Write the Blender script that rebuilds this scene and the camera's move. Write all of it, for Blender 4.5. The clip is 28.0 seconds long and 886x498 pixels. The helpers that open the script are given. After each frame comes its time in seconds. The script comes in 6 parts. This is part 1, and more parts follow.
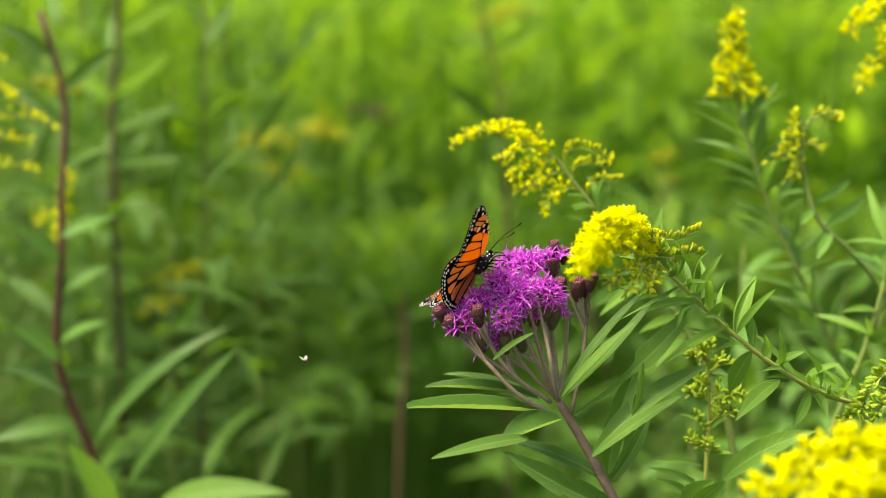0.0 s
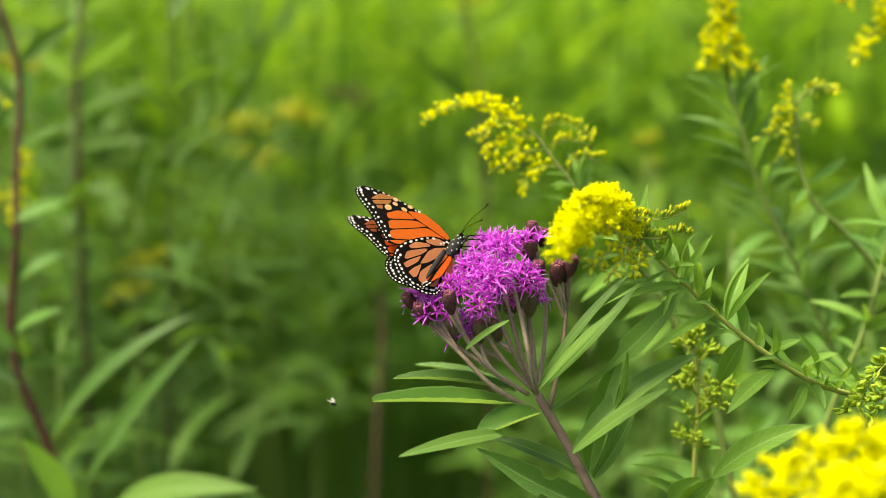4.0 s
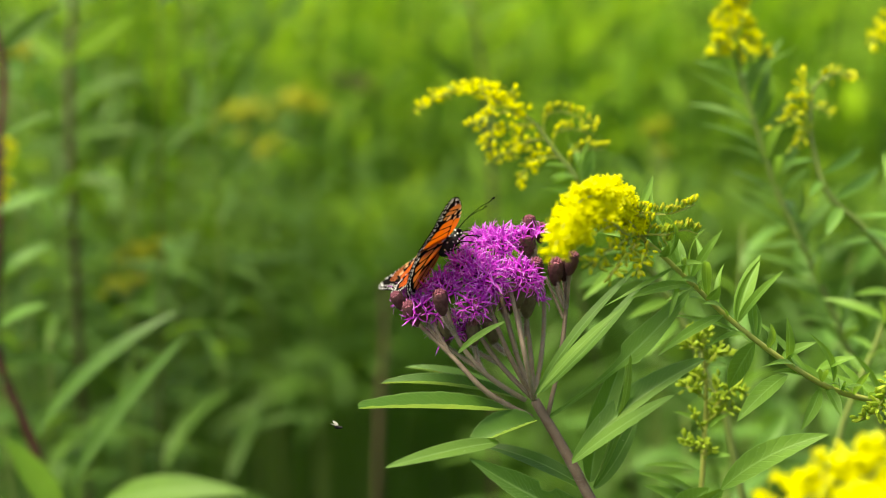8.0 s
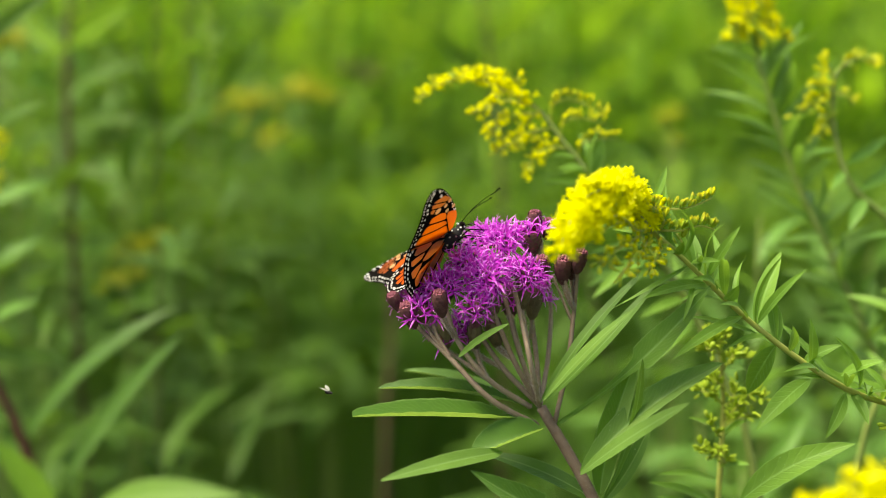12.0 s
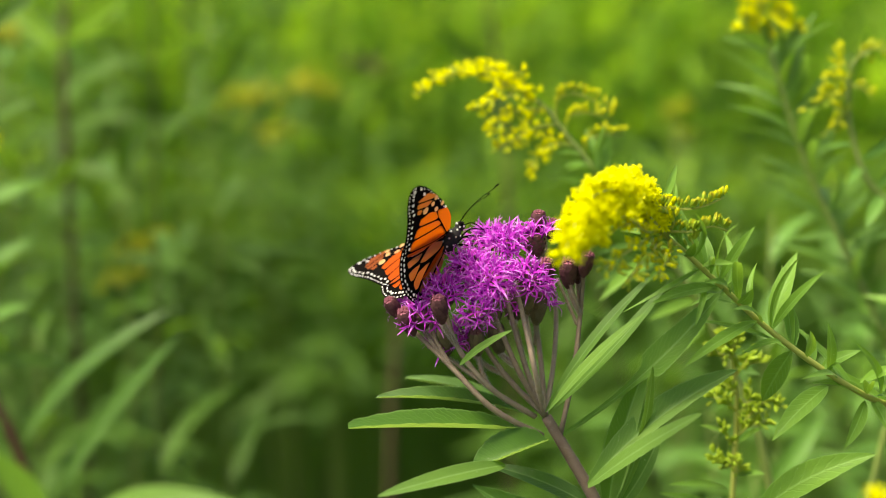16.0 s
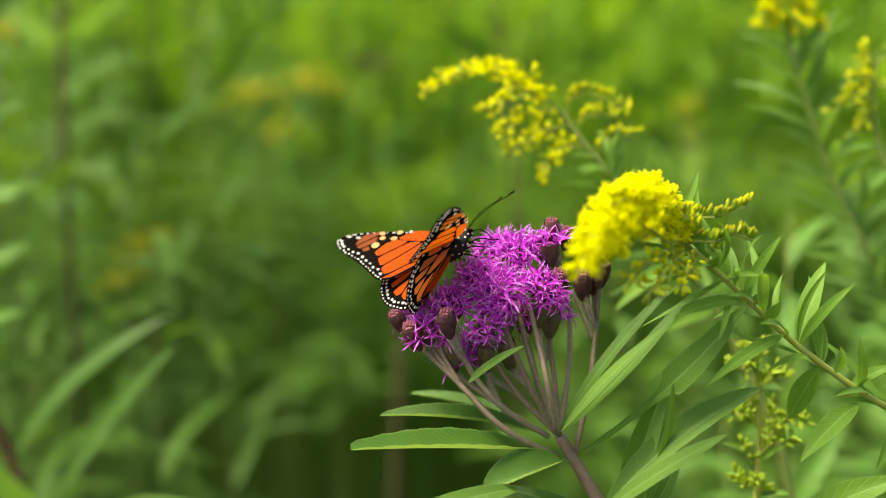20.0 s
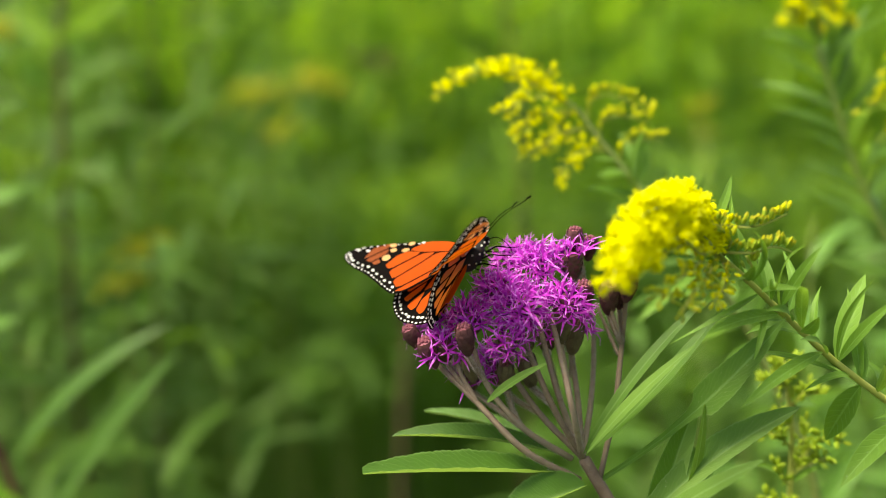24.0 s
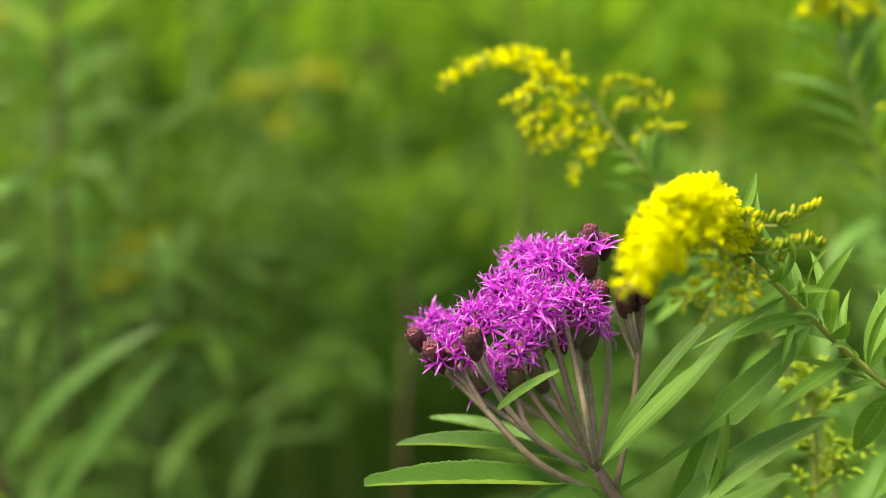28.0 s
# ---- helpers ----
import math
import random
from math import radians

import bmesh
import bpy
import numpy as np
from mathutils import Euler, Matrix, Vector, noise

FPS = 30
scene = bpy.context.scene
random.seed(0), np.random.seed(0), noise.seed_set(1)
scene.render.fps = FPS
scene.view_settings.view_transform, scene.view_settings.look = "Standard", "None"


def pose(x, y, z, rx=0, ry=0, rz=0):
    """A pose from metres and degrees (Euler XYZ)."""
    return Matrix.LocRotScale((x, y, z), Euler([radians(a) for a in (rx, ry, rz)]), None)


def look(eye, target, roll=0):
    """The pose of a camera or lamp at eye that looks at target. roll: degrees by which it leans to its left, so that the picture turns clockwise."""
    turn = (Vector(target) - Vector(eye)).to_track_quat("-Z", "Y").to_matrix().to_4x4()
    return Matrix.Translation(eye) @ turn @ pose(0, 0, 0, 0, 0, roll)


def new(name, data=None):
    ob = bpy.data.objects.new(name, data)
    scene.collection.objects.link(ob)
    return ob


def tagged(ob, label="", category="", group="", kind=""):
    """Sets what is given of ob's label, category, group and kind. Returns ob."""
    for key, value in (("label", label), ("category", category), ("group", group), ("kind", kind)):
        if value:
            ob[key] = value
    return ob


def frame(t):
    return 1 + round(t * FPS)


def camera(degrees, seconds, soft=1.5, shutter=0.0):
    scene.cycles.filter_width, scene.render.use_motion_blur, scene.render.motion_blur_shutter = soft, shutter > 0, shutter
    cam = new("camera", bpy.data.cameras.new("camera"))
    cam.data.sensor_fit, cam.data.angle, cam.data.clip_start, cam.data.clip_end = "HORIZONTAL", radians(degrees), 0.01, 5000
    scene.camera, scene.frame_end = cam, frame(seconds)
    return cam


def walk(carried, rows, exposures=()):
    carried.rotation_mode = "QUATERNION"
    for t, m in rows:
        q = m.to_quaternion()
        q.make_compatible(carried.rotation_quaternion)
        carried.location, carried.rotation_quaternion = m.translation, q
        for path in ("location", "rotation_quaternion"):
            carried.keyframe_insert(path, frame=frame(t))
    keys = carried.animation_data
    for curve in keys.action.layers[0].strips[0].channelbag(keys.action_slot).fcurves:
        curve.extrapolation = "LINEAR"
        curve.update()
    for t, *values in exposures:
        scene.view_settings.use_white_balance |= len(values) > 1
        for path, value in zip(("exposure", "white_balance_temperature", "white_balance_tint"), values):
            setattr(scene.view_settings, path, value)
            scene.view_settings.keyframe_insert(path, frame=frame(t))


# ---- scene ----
import collections
from mathutils import geometry

SECONDS = 28.0
cam = camera(36.0, SECONDS, soft=0.8, shutter=0.15)

# the slow slide towards the flower: seconds, place, turn
PATH = (
    (0, 0.0000, 0.0000, 1.1500, 79.000, -0.001, 0.000),
    (0.5, 0.0003, 0.0062, 1.1476, 78.969, 0.032, -0.194),
    (1, 0.0008, 0.0117, 1.1461, 78.893, 0.081, -0.362),
    (1.5, 0.0013, 0.0170, 1.1444, 78.842, 0.073, -0.519),
    (2, 0.0026, 0.0224, 1.1434, 78.764, 0.073, -0.618),
    (2.5, 0.0039, 0.0279, 1.1421, 78.687, 0.054, -0.718),
    (3, 0.0052, 0.0339, 1.1411, 78.593, 0.056, -0.761),
    (3.5, 0.0058, 0.0384, 1.1401, 78.530, -0.003, -0.746),
    (5.5, 0.0072, 0.0550, 1.1371, 78.248, -0.128, -0.573),
    (6, 0.0084, 0.0595, 1.1367, 78.178, -0.111, -0.490),
    (6.5, 0.0096, 0.0643, 1.1361, 78.112, -0.124, -0.429),
    (7, 0.0108, 0.0680, 1.1357, 78.070, -0.111, -0.377),
    (7.5, 0.0126, 0.0722, 1.1353, 78.038, -0.064, -0.301),
    (8, 0.0140, 0.0763, 1.1355, 77.968, -0.004, -0.231),
    (8.5, 0.0149, 0.0804, 1.1353, 77.948, 0.012, -0.184),
    (9, 0.0151, 0.0849, 1.1349, 77.927, 0.043, -0.139),
    (9.5, 0.0157, 0.0893, 1.1345, 77.866, 0.089, -0.047),
    (10, 0.0159, 0.0931, 1.1336, 77.814, 0.110, 0.004),
    (10.5, 0.0166, 0.0975, 1.1328, 77.729, 0.146, 0.081),
    (11, 0.0172, 0.1018, 1.1323, 77.651, 0.177, 0.139),
    (11.5, 0.0181, 0.1055, 1.1321, 77.560, 0.207, 0.215),
    (12, 0.0188, 0.1085, 1.1316, 77.514, 0.236, 0.256),
    (12.5, 0.0195, 0.1116, 1.1308, 77.478, 0.251, 0.316),
    (14.5, 0.0202, 0.1224, 1.1303, 77.246, 0.444, 0.419),
    (15, 0.0202, 0.1250, 1.1302, 77.228, 0.506, 0.429),
    (15.5, 0.0208, 0.1279, 1.1304, 77.215, 0.569, 0.468),
    (16, 0.0215, 0.1309, 1.1300, 77.239, 0.628, 0.499),
    (16.5, 0.0221, 0.1342, 1.1293, 77.242, 0.646, 0.550),
    (17, 0.0223, 0.1373, 1.1291, 77.193, 0.622, 0.582),
    (17.5, 0.0224, 0.1408, 1.1288, 77.162, 0.629, 0.603),
    (18, 0.0225, 0.1448, 1.1284, 77.151, 0.667, 0.628),
    (18.5, 0.0223, 0.1479, 1.1283, 77.138, 0.674, 0.647),
    (19, 0.0220, 0.1510, 1.1283, 77.110, 0.678, 0.680),
    (19.5, 0.0213, 0.1540, 1.1286, 77.082, 0.714, 0.687),
    (20, 0.0204, 0.1570, 1.1289, 77.067, 0.740, 0.690),
    (20.5, 0.0192, 0.1599, 1.1289, 77.099, 0.784, 0.655),
    (21, 0.0187, 0.1627, 1.1292, 77.097, 0.804, 0.673),
    (21.5, 0.0181, 0.1656, 1.1293, 77.085, 0.812, 0.669),
    (23.5, 0.0153, 0.1790, 1.1272, 77.048, 0.716, 0.737),
    (24, 0.0153, 0.1827, 1.1268, 77.028, 0.702, 0.774),
    (24.5, 0.0155, 0.1862, 1.1267, 77.004, 0.710, 0.817),
    (25, 0.0153, 0.1891, 1.1262, 77.031, 0.723, 0.789),
    (25.5, 0.0147, 0.1926, 1.1256, 77.034, 0.672, 0.753),
    (26, 0.0140, 0.1959, 1.1246, 77.050, 0.584, 0.755),
    (26.5, 0.0133, 0.1991, 1.1235, 77.050, 0.533, 0.748),
    (27, 0.0130, 0.2021, 1.1225, 77.014, 0.470, 0.756),
    (27.5, 0.0131, 0.2043, 1.1221, 76.937, 0.459, 0.806),
    (28, 0.0134, 0.2057, 1.1218, 76.924, 0.509, 0.904),
)
walk(cam, [(r[0], pose(*r[1:])) for r in PATH], [(0.0, 1.0, 7600, 0), (SECONDS, 0.97, 7600, 0)])

# ---- light: bright hazy daylight ----
SUN_UP, SUN_ROUND = radians(64), radians(256)
world = bpy.data.worlds.new("sky")
scene.world = world
world.use_nodes = True
sky = world.node_tree.nodes.new("ShaderNodeTexSky")
sky.sky_type, sky.sun_disc = "NISHITA", False
sky.sun_elevation, sky.sun_rotation = SUN_UP, SUN_ROUND
sky.air_density, sky.dust_density, sky.ozone_density = 1.0, 4.0, 1.0
back = world.node_tree.nodes["Background"]
back.inputs["Strength"].default_value = 0.115
world.node_tree.links.new(sky.outputs["Color"], back.inputs["Color"])
sun = new("sun", bpy.data.lights.new("sun", "SUN"))
sun.data.energy, sun.data.angle, sun.data.color = 3.6, radians(24), (1.0, 0.95, 0.86)
# the sky's sun_rotation runs clockwise from +y
sun_from = Vector((math.sin(SUN_ROUND) * math.cos(SUN_UP), math.cos(SUN_ROUND) * math.cos(SUN_UP), math.sin(SUN_UP)))
sun.matrix_world = look(sun_from * 50, (0, 0, 0))

# ---- materials ----
def nodes_of(name):
    m = bpy.data.materials.new(name)
    m.use_nodes = True
    m.node_tree.nodes.clear()
    n, l = m.node_tree.nodes, m.node_tree.links
    out = n.new("ShaderNodeOutputMaterial")
    return m, n, l, out


def mixed(n, l, a, b, fac):
    """Colour mix of two sockets or colours by a socket."""
    x = n.new("ShaderNodeMix")
    x.data_type = "RGBA"
    for i, v in ((6, a), (7, b)):
        if isinstance(v, tuple):
            x.inputs[i].default_value = (*v, 1)
        else:
            l.new(v, x.inputs[i])
    if isinstance(fac, float):
        x.inputs[0].default_value = fac
    else:
        l.new(fac, x.inputs[0])
    return x.outputs[2]


def calc(n, l, op, a, b=0.0):
    x = n.new("ShaderNodeMath")
    x.operation = op
    for i, v in ((0, a), (1, b)):
        if isinstance(v, (int, float)):
            x.inputs[i].default_value = v
        else:
            l.new(v, x.inputs[i])
    return x.outputs[0]


def grain(n, l, scale, detail=3.0, lo=0.3, hi=0.7):
    c = n.new("ShaderNodeTexCoord")
    t = n.new("ShaderNodeTexNoise")
    t.inputs["Scale"].default_value, t.inputs["Detail"].default_value = scale, detail
    l.new(c.outputs["Object"], t.inputs["Vector"])
    r = n.new("ShaderNodeMapRange")
    r.inputs[1].default_value, r.inputs[2].default_value = lo, hi
    l.new(t.outputs["Fac"], r.inputs[0])
    return r.outputs[0]


def thin(n, l, out, color, through_color, share, rough=0.5, height=None, strength=0.3, dist=0.0004, gloss=0.35):
    """A thin living sheet: a glossy diffuse face that lets part of the light through."""
    p = n.new("ShaderNodeBsdfPrincipled")
    p.inputs["Roughness"].default_value = rough
    p.inputs["Specular IOR Level"].default_value = gloss
    t = n.new("ShaderNodeBsdfTranslucent")
    for v, s in ((color, p.inputs["Base Color"]), (through_color, t.inputs["Color"])):
        if isinstance(v, tuple):
            s.default_value = (*v, 1)
        else:
            l.new(v, s)
    if height is not None:
        b = n.new("ShaderNodeBump")
        b.inputs["Strength"].default_value, b.inputs["Distance"].default_value = strength, dist
        l.new(height, b.inputs["Height"])
        l.new(b.outputs[0], p.inputs["Normal"])
    m = n.new("ShaderNodeMixShader")
    m.inputs[0].default_value = share
    l.new(p.outputs[0], m.inputs[1])
    l.new(t.outputs[0], m.inputs[2])
    l.new(m.outputs[0], out.inputs[0])


def leaf_material(name, dark, light, rib, share=0.35, rough=0.45, veins=26.0, gloss=0.25):
    m, n, l, out = nodes_of(name)
    uv = n.new("ShaderNodeUVMap")
    sep = n.new("ShaderNodeSeparateXYZ")
    l.new(uv.outputs[0], sep.inputs[0])
    side = calc(n, l, "ABSOLUTE", calc(n, l, "SUBTRACT", sep.outputs[1], 0.5))
    mid = n.new("ShaderNodeMapRange")
    mid.inputs[1].default_value, mid.inputs[2].default_value, mid.inputs[3].default_value, mid.inputs[4].default_value = 0.02, 0.06, 1.0, 0.0
    l.new(side, mid.inputs[0])
    wave = calc(n, l, "SINE", calc(n, l, "MULTIPLY", calc(n, l, "ADD", calc(n, l, "SUBTRACT", sep.outputs[0], calc(n, l, "MULTIPLY", side, 0.3)), calc(n, l, "MULTIPLY", grain(n, l, 240.0), 0.035)), veins * 6.283))
    vein = calc(n, l, "POWER", calc(n, l, "MAXIMUM", wave, 0.0), 6.0)
    info = n.new("ShaderNodeObjectInfo")
    isle = n.new("ShaderNodeNewGeometry")
    chance = calc(n, l, "FRACT", calc(n, l, "ADD", info.outputs["Random"], isle.outputs["Random Per Island"]))
    g1, g2 = grain(n, l, 60.0), grain(n, l, 700.0, 2.0)
    tone = calc(n, l, "ADD", calc(n, l, "MULTIPLY", chance, 0.6), calc(n, l, "MULTIPLY", g1, 0.4))
    c = mixed(n, l, dark, light, tone)
    c = mixed(n, l, c, rib, calc(n, l, "MULTIPLY", calc(n, l, "ADD", calc(n, l, "MULTIPLY", mid.outputs[0], 0.8), calc(n, l, "MULTIPLY", vein, 0.20)), 0.8))
    rim = n.new("ShaderNodeMapRange")
    rim.inputs[1].default_value, rim.inputs[2].default_value = 0.455, 0.495
    l.new(side, rim.inputs[0])
    c = mixed(n, l, c, rib, calc(n, l, "MULTIPLY", rim.outputs[0], 0.7))
    fleck = grain(n, l, 1500.0, 1.0, 0.74, 0.78)
    c = mixed(n, l, c, (0.45, 0.55, 0.30), calc(n, l, "MULTIPLY", fleck, 0.6))
    c = mixed(n, l, c, dark, calc(n, l, "MULTIPLY", g2, 0.25))
    tr = mixed(n, l, c, (light[0] * 2.2, light[1] * 2.0, light[2] * 1.0), 0.6)
    h = calc(n, l, "SUBTRACT", calc(n, l, "MULTIPLY", g2, 0.2), calc(n, l, "ADD", vein, calc(n, l, "MULTIPLY", mid.outputs[0], 0.8)))
    thin(n, l, out, c, tr, share, rough, h, 0.3, 0.0006, gloss)
    for q in n:
        if q.type == "BSDF_PRINCIPLED":
            q.inputs["Sheen Weight"].default_value, q.inputs["Sheen Roughness"].default_value = gloss * 0.5, 0.45
            q.inputs["Sheen Tint"].default_value = (0.75, 1.0, 0.6, 1)
    return m


def plain_material(name, a, b, scale, rough=0.6, share=0.0, thru=None, gloss=0.3, metal=0.0, relief=0.00006):
    """Two tones broken up by grain and by chance from piece to piece."""
    m, n, l, out = nodes_of(name)
    info = n.new("ShaderNodeObjectInfo")
    isle = n.new("ShaderNodeNewGeometry")
    chance = calc(n, l, "FRACT", calc(n, l, "ADD", info.outputs["Random"], isle.outputs["Random Per Island"]))
    g, g2 = grain(n, l, scale), grain(n, l, scale * 7, 2.0)
    tone = calc(n, l, "ADD", calc(n, l, "MULTIPLY", chance, 0.5), calc(n, l, "MULTIPLY", g, 0.5))
    c = mixed(n, l, a, b, tone)
    c = mixed(n, l, c, a, calc(n, l, "MULTIPLY", g2, 0.3))
    thin(n, l, out, c, thru or b, share, rough, g2, 0.4, relief, gloss)
    return m


CLEAR = plain_material("clear_fly_wing", (0.55, 0.54, 0.48), (0.70, 0.69, 0.62), 300.0, 0.3, 0.5, (0.6, 0.6, 0.55))
LEAF = leaf_material("ironweed_leaf", (0.040, 0.105, 0.009), (0.080, 0.185, 0.018), (0.22, 0.36, 0.10), 0.30, 0.42, gloss=0.42)
RLEAF = leaf_material("lighter_ironweed_leaf", (0.065, 0.148, 0.017), (0.120, 0.245, 0.030), (0.24, 0.38, 0.12), 0.40, 0.45, gloss=0.4)
UNDER = leaf_material("leaf_underside", (0.100, 0.200, 0.032), (0.155, 0.28, 0.047), (0.26, 0.40, 0.13), 0.35, 0.5)
PALEHALF = leaf_material("pale_ironweed_leaf_half", (0.130, 0.235, 0.050), (0.200, 0.330, 0.080), (0.28, 0.42, 0.16), 0.40, 0.5)
GLEAF = leaf_material("goldenrod_leaf", (0.098, 0.210, 0.025), (0.190, 0.345, 0.044), (0.27, 0.45, 0.11), 0.35, 0.45, 10.0)
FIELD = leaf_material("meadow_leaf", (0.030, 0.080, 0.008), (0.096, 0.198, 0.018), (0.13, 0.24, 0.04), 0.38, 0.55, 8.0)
PALE = leaf_material("pale_meadow_leaf", (0.085, 0.195, 0.030), (0.175, 0.345, 0.060), (0.19, 0.33, 0.09), 0.35, 0.45, 8.0)
SLIM = leaf_material("narrow_meadow_leaf", (0.042, 0.098, 0.010), (0.105, 0.205, 0.022), (0.15, 0.27, 0.05), 0.42, 0.5, 8.0)
SOFT = leaf_material("goldenrod_leaf_behind", (0.070, 0.155, 0.022), (0.145, 0.275, 0.046), (0.19, 0.33, 0.09), 0.38, 0.5, 8.0)
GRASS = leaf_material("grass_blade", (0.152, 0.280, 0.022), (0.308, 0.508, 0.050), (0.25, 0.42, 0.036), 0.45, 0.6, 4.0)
MAINSTALK = plain_material("ironweed_main_stalk", (0.15, 0.095, 0.072), (0.33, 0.25, 0.19), 300.0, 0.75)
STALK = plain_material("ironweed_stalk", (0.21, 0.14, 0.105), (0.44, 0.34, 0.255), 420.0, 0.75)
RODSTALK = plain_material("plume_stalk", (0.38, 0.42, 0.08), (0.54, 0.55, 0.13), 180.0, 0.55, 0.15)
GSTALK = plain_material("goldenrod_stalk", (0.16, 0.22, 0.05), (0.26, 0.32, 0.08), 180.0, 0.55)
RSTALK = plain_material("red_stalk", (0.060, 0.014, 0.012), (0.13, 0.04, 0.03), 90.0, 0.6)
BSTALK = plain_material("brown_stalk", (0.055, 0.036, 0.018), (0.11, 0.075, 0.035), 60.0, 0.7)
PETAL = plain_material("purple_floret", (0.40, 0.010, 0.42), (0.80, 0.085, 0.83), 300.0, 0.45, 0.29, (0.88, 0.09, 0.90), 0.25)
LILAC = plain_material("lilac_floret_tip", (0.62, 0.11, 0.70), (0.90, 0.36, 0.94), 300.0, 0.4, 0.25, (0.9, 0.3, 0.95), 0.3)
THROAT = plain_material("dark_floret_throat", (0.20, 0.006, 0.24), (0.34, 0.015, 0.38), 300.0, 0.6, 0.15, (0.5, 0.03, 0.5), 0.15)
STYLE = plain_material("pale_style", (0.60, 0.25, 0.72), (0.75, 0.42, 0.82), 300.0, 0.5, 0.2)
BRACT = plain_material("dark_bract", (0.085, 0.028, 0.034), (0.18, 0.075, 0.080), 600.0, 0.7)
GBRACT = plain_material("olive_bract", (0.13, 0.095, 0.055), (0.25, 0.19, 0.115), 600.0, 0.7)
TIPBRACT = plain_material("brown_bract_tip", (0.15, 0.055, 0.06), (0.27, 0.13, 0.12), 600.0, 0.7)
YELLOW = plain_material("yellow_ray", (0.82, 0.79, 0.012), (0.94, 0.93, 0.020), 400.0, 0.5, 0.55, (0.98, 0.95, 0.02), 0.2)
LIMEBUD = plain_material("lime_bud", (0.28, 0.41, 0.028), (0.43, 0.53, 0.045), 400.0, 0.5, 0.25, (0.5, 0.6, 0.04))
YBUD = plain_material("yellow_green_bud", (0.50, 0.54, 0.025), (0.72, 0.72, 0.035), 400.0, 0.5, 0.3, (0.75, 0.75, 0.04))
DULLBUD = plain_material("olive_yellow_bud", (0.44, 0.42, 0.018), (0.62, 0.58, 0.028), 400.0, 0.5, 0.3, (0.65, 0.6, 0.03))
GBUD = plain_material("green_bud", (0.28, 0.41, 0.028), (0.45, 0.55, 0.045), 400.0, 0.5, 0.2, (0.35, 0.5, 0.04))
OLDGOLD = plain_material("distant_gold", (0.40, 0.41, 0.015), (0.56, 0.56, 0.03), 60.0, 0.6, 0.25)
SOIL = plain_material("meadow_floor", (0.012, 0.020, 0.006), (0.034, 0.050, 0.016), 3.0, 0.95, gloss=0.1, relief=0.02)
BLACK = plain_material("black_scale", (0.003, 0.0022, 0.002), (0.008, 0.006, 0.005), 900.0, 0.9, 0.02, (0.03, 0.015, 0.01), 0.03)
ORANGE = plain_material("orange_scale", (0.45, 0.064, 0.005), (0.58, 0.094, 0.008), 500.0, 0.7, 0.42, (1.0, 0.40, 0.06), 0.1)
TAN = plain_material("buff_scale", (0.46, 0.20, 0.09), (0.58, 0.27, 0.13), 500.0, 0.7, 0.5, (0.95, 0.55, 0.20), 0.1)
WHITE = plain_material("white_scale", (0.80, 0.78, 0.76), (0.90, 0.88, 0.86), 900.0, 0.6, 0.5, (0.95, 0.93, 0.90))
AMBER = plain_material("amber_scale", (0.72, 0.36, 0.13), (0.84, 0.50, 0.24), 900.0, 0.6, 0.45, (0.95, 0.72, 0.45))

# ---- small tools ----
WORLD = {}


def thing(name, at, label, category, group="", kind=""):
    e = new(name)
    e.location = at
    e.empty_display_size = 0.02
    WORLD[e] = Matrix.Translation(at)
    return tagged(e, label, category, group, kind)


def part(name, mesh, material, parent, m=None, label=""):
    """Links a mesh as one object under a thing or a part; m is its pose in the world."""
    if material is not None and not mesh.materials:
        mesh.materials.append(material)
    ob = new(name, mesh)
    ob.parent = parent
    m = m if m is not None else WORLD[parent]
    ob.matrix_basis = WORLD[parent].inverted() @ m
    WORLD[ob] = m
    if label:
        ob["label"] = label
    return ob


def mesh_of(name, verts, faces, uvs=None, smooth=True, slots=(), index=None):
    me = bpy.data.meshes.new(name)
    me.from_pydata([tuple(v) for v in verts], [], faces)
    for s in slots:
        me.materials.append(s)
    if index is not None:
        me.polygons.foreach_set("material_index", index)
    if uvs is not None:
        lay = me.uv_layers.new(name="UVMap")
        flat = [c for p in me.polygons for v in p.vertices for c in uvs[v]]
        lay.data.foreach_set("uv", flat)
    me.polygons.foreach_set("use_smooth", [smooth] * len(me.polygons))
    me.update()
    return me


def glide(points, n):
    """n points on a smooth curve through the given ones, spans of any length."""
    p = [Vector(q) for q in points]
    d = [max((b - a).length, 1e-6) for a, b in zip(p, p[1:])]
    m = [(p[1] - p[0]) / d[0]]
    for i in range(1, len(p) - 1):
        m.append(((p[i] - p[i - 1]) / d[i - 1] * d[i] + (p[i + 1] - p[i]) / d[i] * d[i - 1]) / (d[i - 1] + d[i]))
    m.append((p[-1] - p[-2]) / d[-1])
    out = []
    for i in range(n):
        s = i / (n - 1) * (len(p) - 1)
        k = min(int(s), len(p) - 2)
        t, h = s - k, d[k]
        out.append(p[k] * (2 * t ** 3 - 3 * t * t + 1) + m[k] * h * (t ** 3 - 2 * t * t + t) + p[k + 1] * (3 * t * t - 2 * t ** 3) + m[k + 1] * h * (t ** 3 - t * t))
    return out


